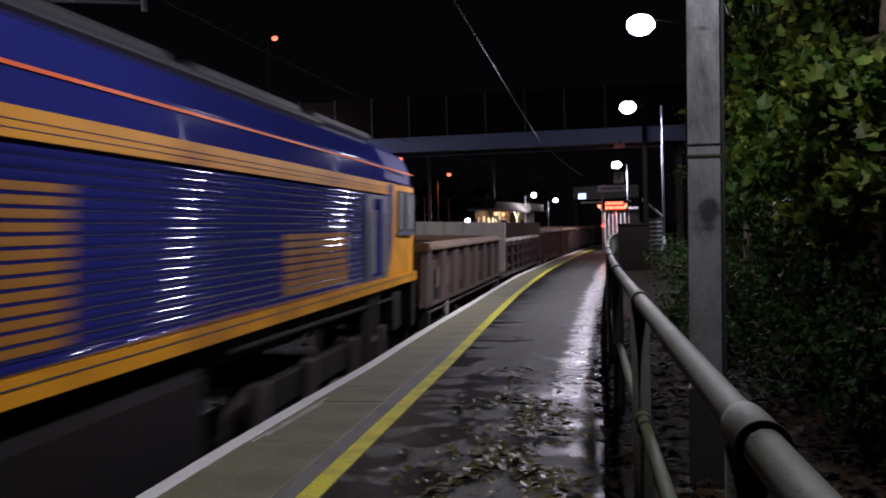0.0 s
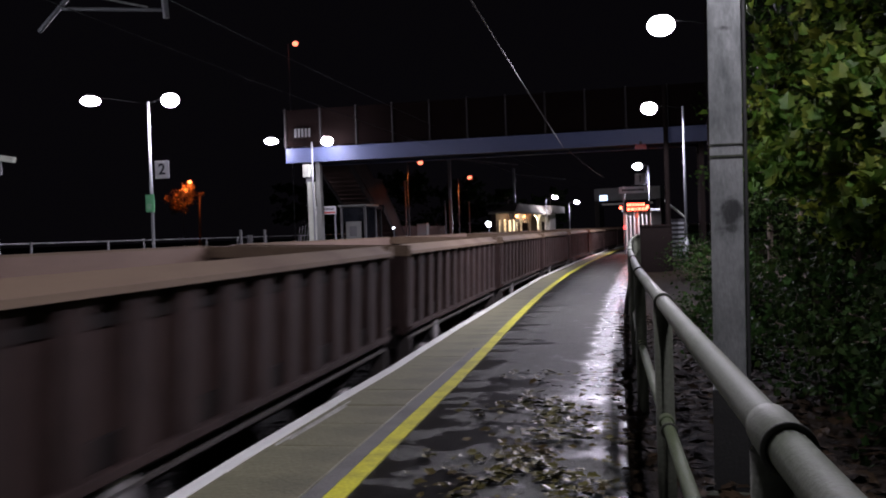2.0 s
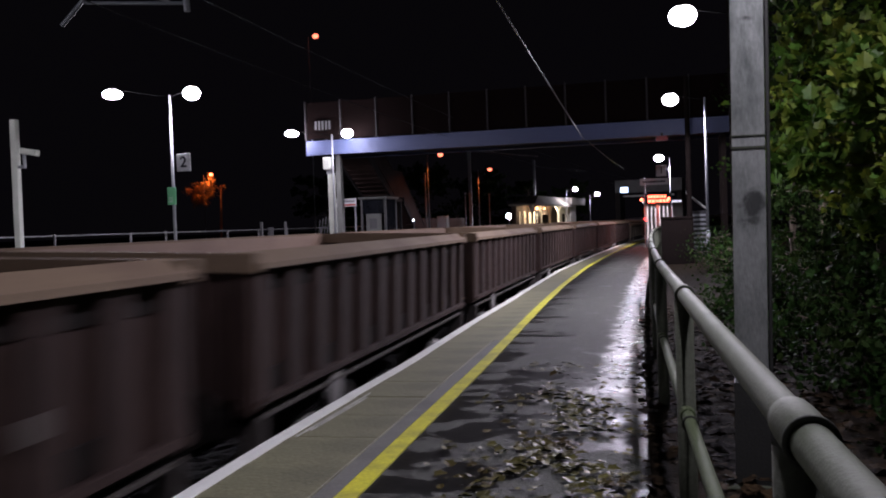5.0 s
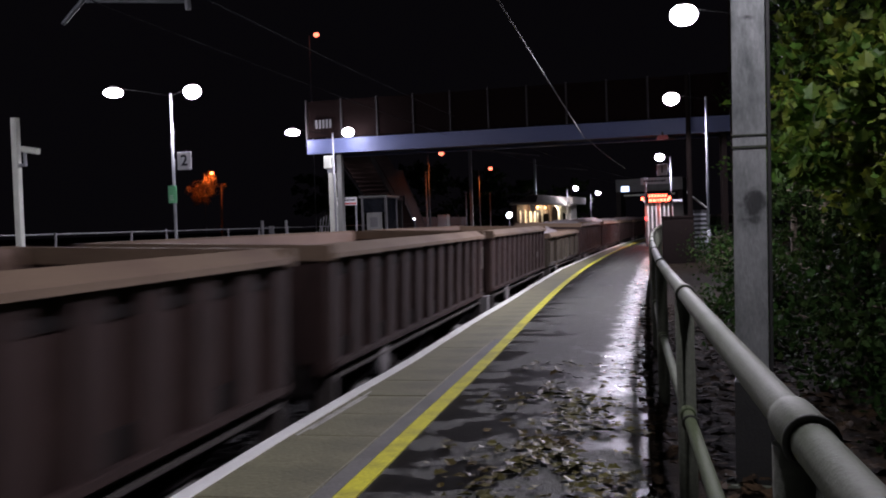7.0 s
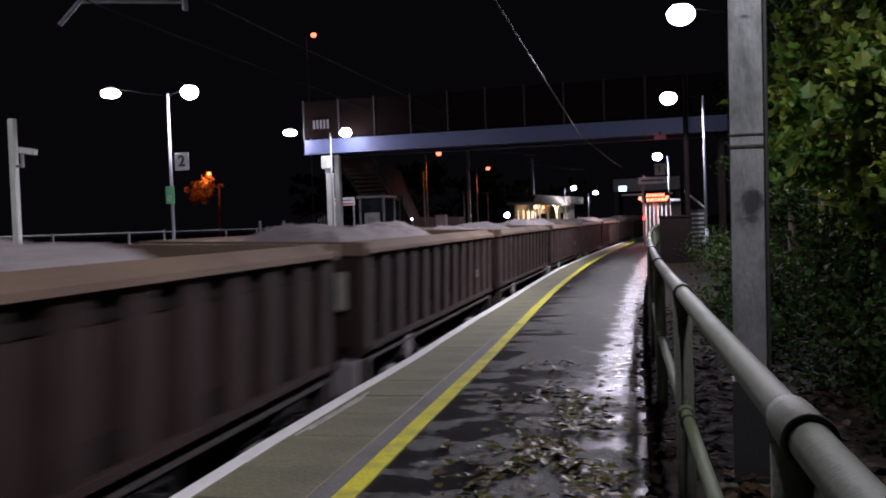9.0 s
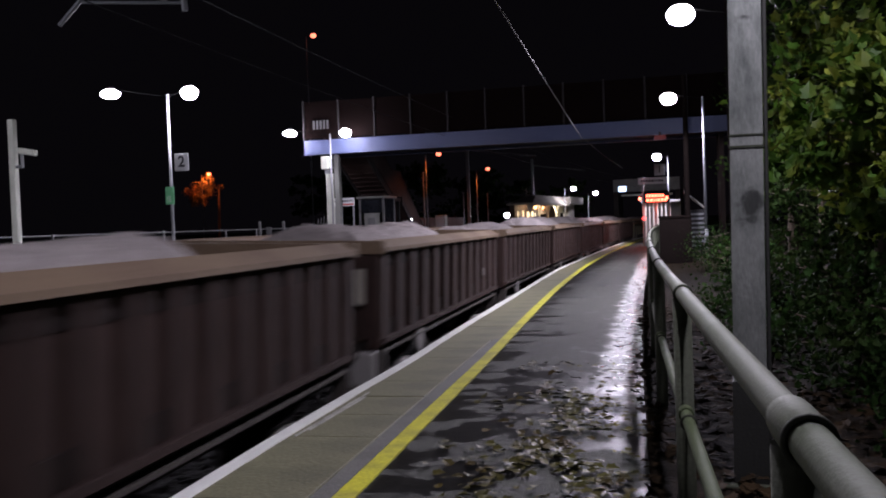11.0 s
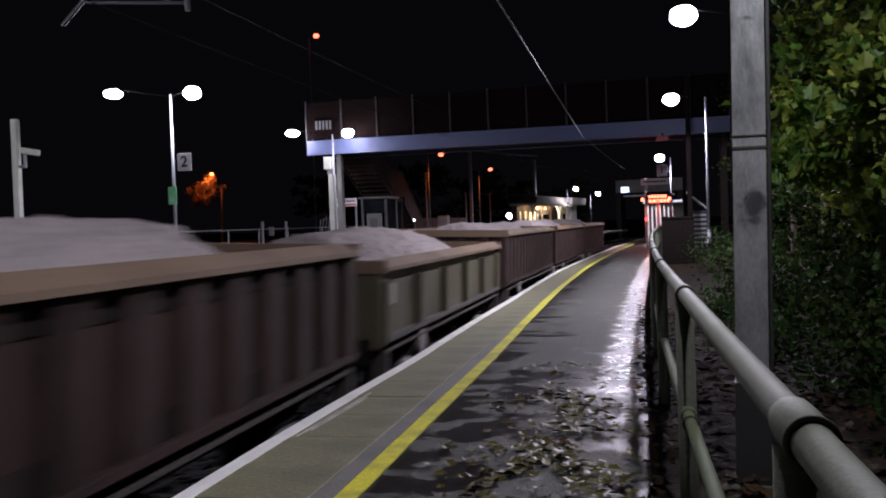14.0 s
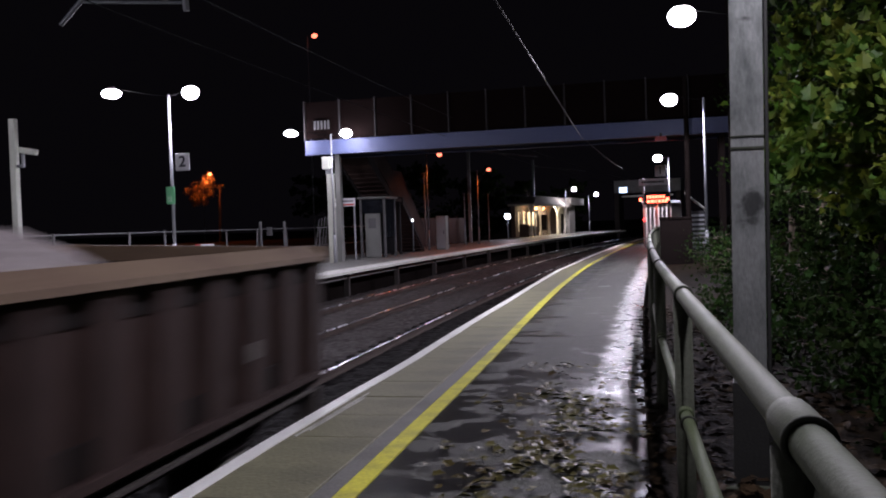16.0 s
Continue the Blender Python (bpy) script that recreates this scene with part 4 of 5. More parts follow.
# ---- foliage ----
# low and rear growth gets leaf green darkened to stand for deep shade
LEAF_LOW = mat("shaded_low_leaf", (.016, .037, .009), .7, 0, .2, 10, 60, .05, dirt=(.05, .045, .015), island=.8, spec=.05, through_light=.35)
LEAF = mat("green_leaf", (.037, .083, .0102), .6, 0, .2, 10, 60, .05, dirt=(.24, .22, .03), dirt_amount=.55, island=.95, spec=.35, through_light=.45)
LEAF_SHADED = mat("shaded_leaf", (.010, .021, .005), .7, 0, .2, 10, 60, .05, dirt=(.026, .025, .008), island=.7, spec=.03, through_light=.35)
LEAF_FALLEN = mat("fallen_leaf", (.072, .068, .021), .5, 0, .35, 6, 60, .05, dirt=(.045, .025, .010), dirt_amount=1.0, island=.8, spec=.08)
LITTER = mat("leaf_litter", (.024, .015, .007), .8, 0, .2, 6, 60, .05, dirt=(.008, .007, .005), dirt_amount=.95, island=.8, spec=.06)
LEAF_ORANGE = mat("orange_lit_leaf", (.16, .12, .04), .6, 0, .3, island=.5)


def leaf_cloud(name, spots, size, seed, material, parent=None, flat=0.0, label=""):
    """Many small bent lobed leaves at given places, as one mesh."""
    rng = np.random.default_rng(seed)
    n = len(spots)
    half = [(.17, -.40, .02), (.45, -.33, .06), (.34, -.07, .06), (.50, .16, .10), (.23, .27, .04)]
    shape = np.array([(0, -.08, -.02), (0, -.42, 0)] + half + [(0, .66, -.06)] + [(-x, y, z) for x, y, z in half[::-1]])
    quads = np.array([(0, 1, 2, 3), (0, 3, 4, 5), (0, 5, 6, 7), (0, 7, 8, 9), (0, 9, 10, 11), (0, 11, 12, 1)])
    yaw = rng.uniform(0, math.tau, n)
    tip = rng.normal(0, .55, n) * (1 - flat) + (1 - flat) * .7
    rollv = rng.normal(0, .5, n) * (1 - flat * .75)
    sz = size * rng.uniform(.55, 1.3, n)
    v = shape[None] * sz[:, None, None]
    c, s_ = np.cos(rollv), np.sin(rollv)
    v = np.stack([v[..., 0] * c[:, None] + v[..., 2] * s_[:, None], v[..., 1], -v[..., 0] * s_[:, None] + v[..., 2] * c[:, None]], -1)
    c, s_ = np.cos(tip), np.sin(tip)
    v = np.stack([v[..., 0], v[..., 1] * c[:, None] - v[..., 2] * s_[:, None], v[..., 1] * s_[:, None] + v[..., 2] * c[:, None]], -1)
    c, s_ = np.cos(yaw), np.sin(yaw)
    v = np.stack([v[..., 0] * c[:, None] - v[..., 1] * s_[:, None], v[..., 0] * s_[:, None] + v[..., 1] * c[:, None], v[..., 2]], -1)
    v = v + np.asarray(spots)[:, None, :]
    faces = (quads[None] + (np.arange(n) * 13)[:, None, None]).reshape(-1, 4)
    me = bpy.data.meshes.new(name)
    me.from_pydata(v.reshape(-1, 3).tolist(), [], faces.tolist())
    me.materials.append(material)
    ob = new(name, me)
    ob.parent = parent
    if label:
        tagged(ob, label)
    return ob


def bush(off, s, z, height, spread, leaves, size, seed, label, material, lean=(0, 0), low=.25, spray=.2):
    """A shrub or small tree: a tapered trunk, limbs, and leaves clustered round the limbs' ends."""
    rng = random.Random(seed)
    base = arc(off, s, z)
    root = thing("tree", label, "tree", "trees behind the railing")
    bm = bmesh.new()
    top = base + Vector((lean[0], lean[1], height * .8))
    mid = base.lerp(top, .5) + Vector((rng.uniform(-.15, .15), rng.uniform(-.15, .15), 0))
    rod(bm, base - Vector((0, 0, .2)), mid, .09, .06, 8)
    rod(bm, mid, top, .06, .025, 8)
    part("trunk", bm, BARK, root)
    bm = bmesh.new()
    spots = []
    tips = 46
    for i in range(tips):
        k = rng.uniform(low, 1)
        a = base.lerp(top, k)
        ang = rng.uniform(0, math.tau)
        ln = spread * rng.uniform(.45, 1.0) * (1.15 - .55 * abs(k - .5))
        b = a + Vector((math.cos(ang) * ln, math.sin(ang) * ln * 1.25, rng.uniform(-.15, .7) * ln * .6))
        rod(bm, a, b, .018, .006, 5)
        for j in range(leaves // tips):
            q = rng.random() ** .6
            c = a.lerp(b, .35 + .75 * q)
            spots.append((c.x + rng.gauss(0, spray), c.y + rng.gauss(0, spray), c.z + rng.gauss(0, spray * .8)))
    part("limb", bm, BARK, root)
    ob = leaf_cloud("crown", spots, size, seed, material, root)
    return root


def greenery():
    lab = "leafy green and yellowing tree behind the railing"
    for off, s, h, sp, n, seed in ((2.3, 7.3, 5.2, 1.2, 9500, 1), (2.75, 9.6, 5.6, 1.3, 9000, 2), (3.0, 6.2, 5.0, 1.25, 8000, 3), (3.1, 12.6, 5.8, 1.3, 7000, 4)):
        bush(off, s, 0, h, sp, int(n * .8), .102, seed, lab, LEAF, low=.3, spray=.12)
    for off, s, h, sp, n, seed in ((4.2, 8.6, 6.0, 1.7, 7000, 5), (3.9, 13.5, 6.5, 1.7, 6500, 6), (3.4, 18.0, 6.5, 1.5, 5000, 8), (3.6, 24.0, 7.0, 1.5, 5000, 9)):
        bush(off, s, .1, h, sp, n, .1, seed, "dark dense tree behind the others", LEAF_SHADED, low=.05)
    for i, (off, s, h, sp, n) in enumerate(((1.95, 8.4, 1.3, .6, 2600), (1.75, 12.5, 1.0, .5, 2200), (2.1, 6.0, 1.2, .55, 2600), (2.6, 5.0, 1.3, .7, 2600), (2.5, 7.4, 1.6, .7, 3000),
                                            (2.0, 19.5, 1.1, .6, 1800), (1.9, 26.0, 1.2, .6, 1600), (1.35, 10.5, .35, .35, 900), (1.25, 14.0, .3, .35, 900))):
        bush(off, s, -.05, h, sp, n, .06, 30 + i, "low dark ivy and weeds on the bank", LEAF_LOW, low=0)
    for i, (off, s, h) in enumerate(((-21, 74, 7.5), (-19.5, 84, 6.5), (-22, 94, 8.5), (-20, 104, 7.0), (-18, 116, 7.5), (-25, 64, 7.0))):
        bush(off, s, .06, h, 2.6, 2600, .3, 60 + i, "dim tall tree in the dark behind the station", LEAF_SHADED, low=.05)
    t = thing("tree", "distant tree lit orange by a street lamp", "tree", m=at(-74.8, 120, 0))
    part("trunk", rods(((0, 0, 0), (.3, 0, 9), .25, .1)), BARK, t)
    rng = random.Random(5)
    sp = []
    for k in range(40):
        u = rng.random() ** .8
        c = (.8 - 4.6 * u + rng.gauss(0, .5), rng.gauss(-1, .8), 9.7 - 3.2 * u + rng.gauss(0, .7))
        sp += [(c[0] + rng.gauss(0, .32), c[1] + rng.gauss(0, .3), c[2] + rng.gauss(0, .28)) for i in range(60)]
    leaf_cloud("crown", sp, .2, 3, LEAF_ORANGE, t)
    rng = random.Random(11)
    sp = []
    while len(sp) < 1000:
        s = 3.4 + 6.4 * rng.random() ** 1.5
        o = (-.62 if s > 9 else -.45) + rng.gauss(0, .33)
        k = noise.noise(Vector((o * 1.6, s * 1.1, 0)))
        if -1.35 < o < .08 and (k > (.02 if s < 8.5 else .16) or rng.random() < .12):
            p = arc(o, s, .012 + rng.random() * .012)
            sp.append(tuple(p))
    tagged(leaf_cloud("fallen_leaves", sp, .072, 21, LEAF_FALLEN, flat=.84), "fallen yellow-brown leaves on the wet asphalt", "leaves", kind="stuff")
    sp = [tuple(arc(rng.uniform(.05, 3.0), rng.uniform(2.0, 16), .0 + rng.random() * .05)) for i in range(5000)]
    sp = [(x, y, z - .03 + max(0, (x - y * y / 1200 - 2.2)) * .08) for x, y, z in sp]
    tagged(leaf_cloud("leaf_litter", sp, .09, 22, LITTER, flat=.75), "brown leaf litter behind the railing", "leaves", kind="stuff")


def small_lights():
    glow = mat("small_white_light", (.9, .9, .95), .3, glow=(.8, .82, 1.0), power=18)
    pink = mat("small_pink_light", (.9, .8, .8), .3, glow=(1.0, .62, .7), power=8)
    red = mat("small_red_light", (.6, .1, .1), .3, glow=(1.0, .04, .04), power=5)
    # the two small lights at 40.6 and 44.2 are car lights; their posts are added
    for nm, label, off, s, z, r, m in (("bulkhead_light", "white bulkhead light on a short post", -12.9, 70, 2.0, .22, glow),
                                       ("yard_light", "small pinkish car light on an added low post", -13.07, 40.6, 1.6, .05, pink),
                                       ("yard_light", "small white car light on an added low post", -11.95, 44.2, 1.79, .04, glow),
                                       ("signal_light", "small red light on a slim post", -.75, 47, 1.42, .08, red)):
        base = OPP_Z if off < -1 else 0
        t = thing(nm, label, "light", m=at(off, s, base))
        part("post", rods(((0, 0, 0), (0, 0, z - base), .035)), POLE_DARK, t)
        bm = bmesh.new()
        bmesh.ops.create_uvsphere(bm, u_segments=12, v_segments=8, radius=r, matrix=Matrix.Translation((0, -.04, z - base)))
        part("lens", bm, m, t, "glowing lens", True)
    t = thing("barrier", "red and white plastic barrier by the fence", "barrier", m=at(-15.6, 30, .06))
    part("board", boxes((-.2, .5, -.03, .03, .5, 1.05)), SIGN_WHITE, t)
    part("red_band", boxes((-.2, 0, -.035, -.03, .5, 1.05)), mat("barrier_red", (.5, .05, .06), .5), t)
    for x in (-.2, .4):
        part("foot", boxes((x, x + .1, -.25, .25, 0, .5)), PLYWOOD, t)
    for k in range(7):
        t = thing("fence_panel", "dull timber fence panel behind the platform", "fence panel", "timber fence panels", at(-14.4 - .05 * k, 50 + k * 2.2, OPP_Z))
        part("panel", boxes((-.03, .03, -1.05, 1.05, .05, 1.8)), STAIR_BROWN, t)
        part("post", boxes((-.06, .06, -1.12, -1.02, 0, 1.95)), PARA_POST, t)


railing()
mast()
small_lights()
platform_lamps()
footbridge()
far_platform_things()
canopy_building()
near_platform_end()
overhead_wires()
greenery()


# ---- the train ----
RUST = mat("rust_brown_paint", (.0345, .0215, .0187), .75, 0.0, .5, 9, 14, .2, dirt=(.0175, .011, .0096), dirt_amount=.95, island=.1, stretch=(1, 1, .35), spec=.12)
RUST_RED = mat("red_oxide_paint", (.068, .048, .040), .6, 0, .35, 4, 25, .2, dirt=(.04, .02, .017), dirt_amount=.8, stretch=(1, 1, .4), spec=.12)
RUST_SILL = mat("rust_tan_capping", (.155, .113, .075), .7, .05, .3, 5, 30, .15, dirt=(.10, .066, .05), dirt_amount=.75, spec=.12)
RUST_INNER = mat("scoured_tan_lining", (.20, .14, .105), .6, .1, .25, 3, 25, .15, dirt=(.11, .075, .06), dirt_amount=.6, spec=.12)
OLIVE = mat("grey_green_paint", (.094, .088, .058), .55, .05, .2, 2, 25, .1, dirt=(.04, .033, .022), dirt_amount=.8, spec=.15)
BROWN_GREY = mat("brown_grey_paint", (.062, .054, .040), .6, .05, .3, 2, 25, .15, dirt=(.03, .022, .016), dirt_amount=.9, spec=.13)
GREY_PLATE = mat("weathered_grey_plate", (.29, .275, .23), .6, .05, .25, 2, 25, .15, dirt=(.2, .18, .16), dirt_amount=.6)
# underframe grime; also colours the sheets that stand for shade between ribs
UNDER = mat("underframe_grime_and_pocket_shade", (.010, .0085, .008), .85, 0, .3, 5, 30, .2, dirt=(.022, .017, .013), spec=.08)
SILL_LIGHT = mat("dusty_underframe_lip", (.048, .041, .036), .6, .1, .25)
WHEEL = mat("wheel_steel", (.14, .12, .11), .5, .5, .3)
BEARING = mat("dusty_axlebox", (.26, .25, .24), .6, .1, .3)
PANEL = mat("faded_panel_paint", (.06, .049, .043), .6, 0, .3)
BULK_DARK = mat("murky_wagon_paint", (.024, .0165, .0145), .7, 0, .5, 5, 14, .2, dirt=(.012, .008, .007), dirt_amount=.9, spec=.1)
STONE = mat("crushed_stone", (.30, .272, .265), .85, 0, .5, 4, 22, 1.0, dirt=(.2, .185, .185), dirt_amount=.6, spec=.1)
BLUE = mat("loco_blue_gloss", (.023, .029, .175), .045, 0, .08, 2, 30, 0, dirt=(.018, .02, .085), dirt_amount=.5, spec=.14)
BLUE_SLAT = mat("loco_blue_slat", (.018, .023, .14), .04, 0, .05, 2, 30, 0, spec=.4)
YELLOW = mat("loco_yellow_gloss", (.70, .32, .013), .5, 0, .2, 5, 22, .03, dirt=(.30, .11, .012), dirt_amount=1.0, spec=.08)
BLUE_DULL = mat("loco_blue_dull", (.02, .026, .13), .6, 0, .2, 3, 30, .05, spec=.06)
EMBLEM = mat("loco_emblem_yellow", (.33, .15, .02), .5, 0, .15, 4, 30, .02, spec=.1)
ORANGE = mat("orange_stripe", (.85, .14, .02), .5, 0, .08, spec=.1)
ROOF_GREY = mat("grey_loco_roof", (.026, .026, .029), .8, 0, .25, 2, 15, .2, dirt=(.035, .035, .038))
DOOR_GREY = mat("loco_grey_recess", (.075, .082, .12), .45, .1, .15)
GLASS = mat("cab_window_glass", (.13, .15, .16), .12, 0, .05, 2, 10, 0, spec=.8)
COPPER = mat("steel_beam_yellow", (.5, .4, .08), .5, .1, .25)


def bogie(root, y, axles=(-.9, .9), frame_z=(.45, .8), half=1.0):
    b = part("bogie", boxes((-half + .06, half - .06, y - .2, y + .2, .5, .85)), UNDER, root, "grimy bogie frame")
    for sx in (-1, 1):
        part("side_frame", boxes((sx * half - .06, sx * half + .06, y + axles[0] - .35, y + axles[-1] + .35, frame_z[0] + .08, frame_z[1]), bevel=.03), UNDER, b)
    for a in axles:
        bm = bmesh.new()
        for sx in (-.75, .75):
            rod(bm, (sx - .07, y + a, .42), (sx + .07, y + a, .42), .42, None, 20)
            rod(bm, (sx - .09, y + a, .42), (sx + .09, y + a, .42), .14, None, 12)
        rod(bm, (-.95, y + a, .42), (.95, y + a, .42), .08, None, 10)
        part("wheelset", bm, WHEEL, b)
        for sx in (-1, 1):
            part("axlebox", boxes((sx * (half + .1) - .06, sx * (half + .1) + .06, y + a - .13, y + a + .13, .32, .58), bevel=.03), BEARING, b, "dusty pale axlebox")
    return b


def axle_unit(root, y):
    """One axle of a short wagon: wheelset, axle guards, springs and axleboxes."""
    bm = bmesh.new()
    for sx in (-.75, .75):
        rod(bm, (sx - .07, y, .46), (sx + .07, y, .46), .46, None, 24)
        rod(bm, (sx - .09, y, .46), (sx + .09, y, .46), .15, None, 12)
    rod(bm, (-.95, y, .46), (.95, y, .46), .08, None, 10)
    b = part("wheelset", bm, WHEEL, root)
    for sx in (-1, 1):
        part("axle_guard", boxes((sx * .96 - .04, sx * .96 + .04, y - .42, y + .42, .42, .8), bevel=.02), UNDER, b, "grimy axle guard")
        part("axlebox", boxes((sx * 1.08 - .08, sx * 1.08 + .08, y - .13, y + .13, .34, .6), bevel=.03), BEARING, b, "dusty pale axlebox")
        sp = bmesh.new()
        for k in range(5):
            box(sp, sx * 1.06 - .045, sx * 1.06 + .045, y - .6 + k * .1, y + .6 - k * .1, .76 - k * .03, .785 - k * .03)
        part("leaf_spring", sp, UNDER, b)


def running_gear(root, length, w=1.1, two_axle=True):
    h = length / 2
    part("underframe", boxes((-.5, .5, -h + .1, h - .1, .66, .95), (-w, w, -h, -h + .15, .72, .98), (-w, w, h - .15, h, .72, .98)), UNDER, root, "dark steel underframe")
    for sx in (-1, 1):
        part("solebar", boxes((sx * 1.12 - .03, sx * 1.12 + .03, -h + .1, h - .1, .78, .98), (sx * 1.15 - .09, sx * 1.15 + .1, -h + .1, h - .1, .855, .885)), SILL_LIGHT, root, "dusty longitudinal sill")
        part("brake_lever", rods(((sx * 1.2, -1.6, .62), (sx * 1.2, 1.1, .42), .022), ((sx * 1.2, -1.6, .62), (sx * 1.1, -1.7, .8), .03), seg=8), SILL_LIGHT, root)
    for sy in (-1, 1):
        if two_axle:
            axle_unit(root, sy * (h - 1.5))
        else:
            bogie(root, sy * (h - 1.65))
        for sx in (-.86, .86):
            part("buffer", rods(((sx, sy * h, .95), (sx, sy * (h + .34), .95), .1), ((sx, sy * (h + .34), .95), (sx, sy * (h + .39), .95), .23), seg=16), UNDER, root)
        part("coupling", rods(((0, sy * h, .92), (0, sy * (h + .42), .84), .05), seg=8), UNDER, root)
    part("brake_cylinder", boxes((-.9, -.7, -.8, .8, .42, .68), bevel=.02), UNDER, root)
    part("air_tank", boxes((.75, 1.0, -.5, .6, .38, .66), bevel=.06), UNDER, root)


def heap(length, seed, top=2.0, rise=.26, half=1.12, front=.3, back=2.2):
    """A mound of crushed stone lying in a box body."""
    bm = bmesh.new()
    nx, ny = 40, 130
    h = length / 2 - .12
    rows = []
    for i in range(ny + 1):
        y = -h + 2 * h * i / ny
        row = []
        for j in range(nx + 1):
            x = -half + 2 * half * j / nx
            wander = .35 * noise.noise(Vector((x * .9, seed * 2.3, 1.0)))
            endf = max(0, min(1, (h + y - .1 + wander) / (front + .6), (h - y - back + wander) / 1.3))
            endf = endf * endf * (3 - 2 * endf)
            across = max(0, 1 - (abs(x) / half) ** 2.2)
            z = top - .60 + (rise + .54) * endf * (.35 + .65 * across) * (1 + .16 * noise.noise(Vector((x * .7, y * .5, seed * 3.1))))
            z += .05 * noise.noise(Vector((x * 5, y * 5, seed))) + .035 * noise.noise(Vector((x * 13, y * 13, seed))) + .02 * noise.noise(Vector((x * 31, y * 31, seed)))
            row.append(bm.verts.new((x, y, z)))
        rows.append(row)
    for a, b in zip(rows, rows[1:]):
        for j in range(nx):
            bm.faces.new((a[j], a[j + 1], b[j + 1], b[j]))
    return bm


def capping(root, half, length, z, w=.15, rise=.085, material=None):
    """Sloping top capping along both sides and level ends."""
    h = length / 2
    for sx in (-1, 1):
        bm = bmesh.new()
        prof = [(half, z - .045), (half, z), (half - w, z + rise), (half - w, z - .05)]
        vs = [bm.verts.new((sx * x, y, q)) for y in (-h, h) for x, q in prof]
        for q in ((0, 1, 2, 3), (7, 6, 5, 4), (0, 4, 5, 1), (1, 5, 6, 2), (2, 6, 7, 3), (3, 7, 4, 0)):
            bm.faces.new([vs[i] for i in q])
        part("side_capping", bm, material or RUST_SILL, root, "worn tan top capping")
    for sy in (-1, 1):
        part("end_capping", boxes((-half + .02, half - .02, sy * h - .07, sy * h + .07, z - .07, z + .075)), material or RUST_SILL, root)


def box_wagon(name, label, length, top, paint, ribs, load=0, smooth=False, rise=.26, front=.3, back=2.2, plated=False, axles=True):
    root = thing(name, label, "wagon", "stone train wagons")
    h = length / 2
    z0 = 1.02
    running_gear(root, length, two_axle=axles)
    px = 1.17
    step = (length - .3) / (ribs - 1)
    rw = .075 if smooth else step * .22
    face = 1.285 if smooth else 1.262
    for sx in (-1, 1):
        part("side_plate", boxes((sx * px - .02, sx * px + .02, -h, h, z0, top - .03)), paint, root)
        part("lower_lip", boxes((sx * 1.24 - .05, sx * 1.24 + .05, -h + .05, h - .05, z0 - .04, z0 + .012)), SILL_LIGHT if smooth else paint, root)
        for i in range(ribs):
            y = -h + .15 + step * i
            bm = bmesh.new()
            vs = [bm.verts.new((sx * x, y + u, z)) for z, k in ((z0 - .04, 1.0), (top - (.16 if smooth else .05), 1.0 if smooth else .6)) for x, u in ((px, -rw * 1.5 * k), (face, -rw * k), (face, rw * k), (px, rw * 1.5 * k))]
            for q in ((0, 1, 5, 4), (1, 2, 6, 5), (2, 3, 7, 6), (3, 2, 1, 0), (4, 5, 6, 7)):
                bm.faces.new([vs[i] for i in q])
            part("rib", bm, paint, root)
    for sy in (-1, 1):
        part("end_plate", boxes((-px - .02, px + .02, sy * h - .03, sy * h + .03, z0, top - .02)), paint, root)
        for x in (-.8, -.27, .27, .8):
            part("end_rib", boxes((x - .06, x + .06, sy * (h + .05) - .07, sy * (h + .05) + .07, z0, top - .1)), paint, root)
        part("corner_post", boxes((1.1, 1.24, sy * (h - .02) - .07, sy * (h - .02) + .07, z0 - .1, top - .06), bevel=.01), paint, root)
    part("floor", boxes((-px + .03, px - .03, -h + .04, h - .04, z0 - .06, z0)), RUST_INNER, root)
    part("lining", boxes((-px + .024, -px + .04, -h + .04, h - .04, z0 + .01, top + .06), (px - .04, px - .024, -h + .04, h - .04, z0 + .01, top + .03)), RUST_INNER, root, "scoured inner lining")
    capping(root, 1.31, length, top)
    if smooth:
        part("data_plate", boxes((1.192, 1.196, -h + .5, -h + .72, z0 + .36, z0 + .6)), GREY_PLATE, root, "small pale data plate")
    if plated:
        part("data_panel", boxes((1.262, 1.266, h - 1.66, h - 1.46, z0 + .32, z0 + .45)), PANEL, root, "faded grey data panel")
    # thin black sheets on the side plate give the shade of low pockets
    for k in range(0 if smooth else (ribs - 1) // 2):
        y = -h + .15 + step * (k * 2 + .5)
        part("low_pocket_shade", boxes((1.19, 1.215, y - step * .4, y + step * .4, z0 + .015, z0 + .2), bevel=.005), UNDER, root, "dark sheet standing for the shaded pocket low in the side")
    # more black sheets between the ribs, as shade below the capping
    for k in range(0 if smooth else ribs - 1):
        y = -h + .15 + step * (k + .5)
        part("top_pocket_shade", boxes((1.19, 1.205, y - step * .36, y + step * .36, top - .23, top - .05)), UNDER, root, "dark sheet standing for shade under the capping")
    part("hand_brake_wheel", rods(((1.2, -h + 1.9, .8), (1.25, -h + 1.9, .8), .17), seg=16), BEARING, root, "pale hand brake wheel")
    for y in (-h + .15, h - .15):
        part("step", boxes((1.08, 1.26, y - .05, y + .05, .46, .86)), SILL_LIGHT, root, "grimy corner step")
    if plated:
        part("corner_plate", boxes((.98, 1.1, -h - .13, -h - .118, 1.42, 1.82), bevel=.003), GREY_PLATE, root, "pale plate on the leading corner")
        part("end_step", boxes((.95, 1.22, -h - .2, -h - .06, .52, .9), bevel=.02), BEARING, root, "pale dusty end step")
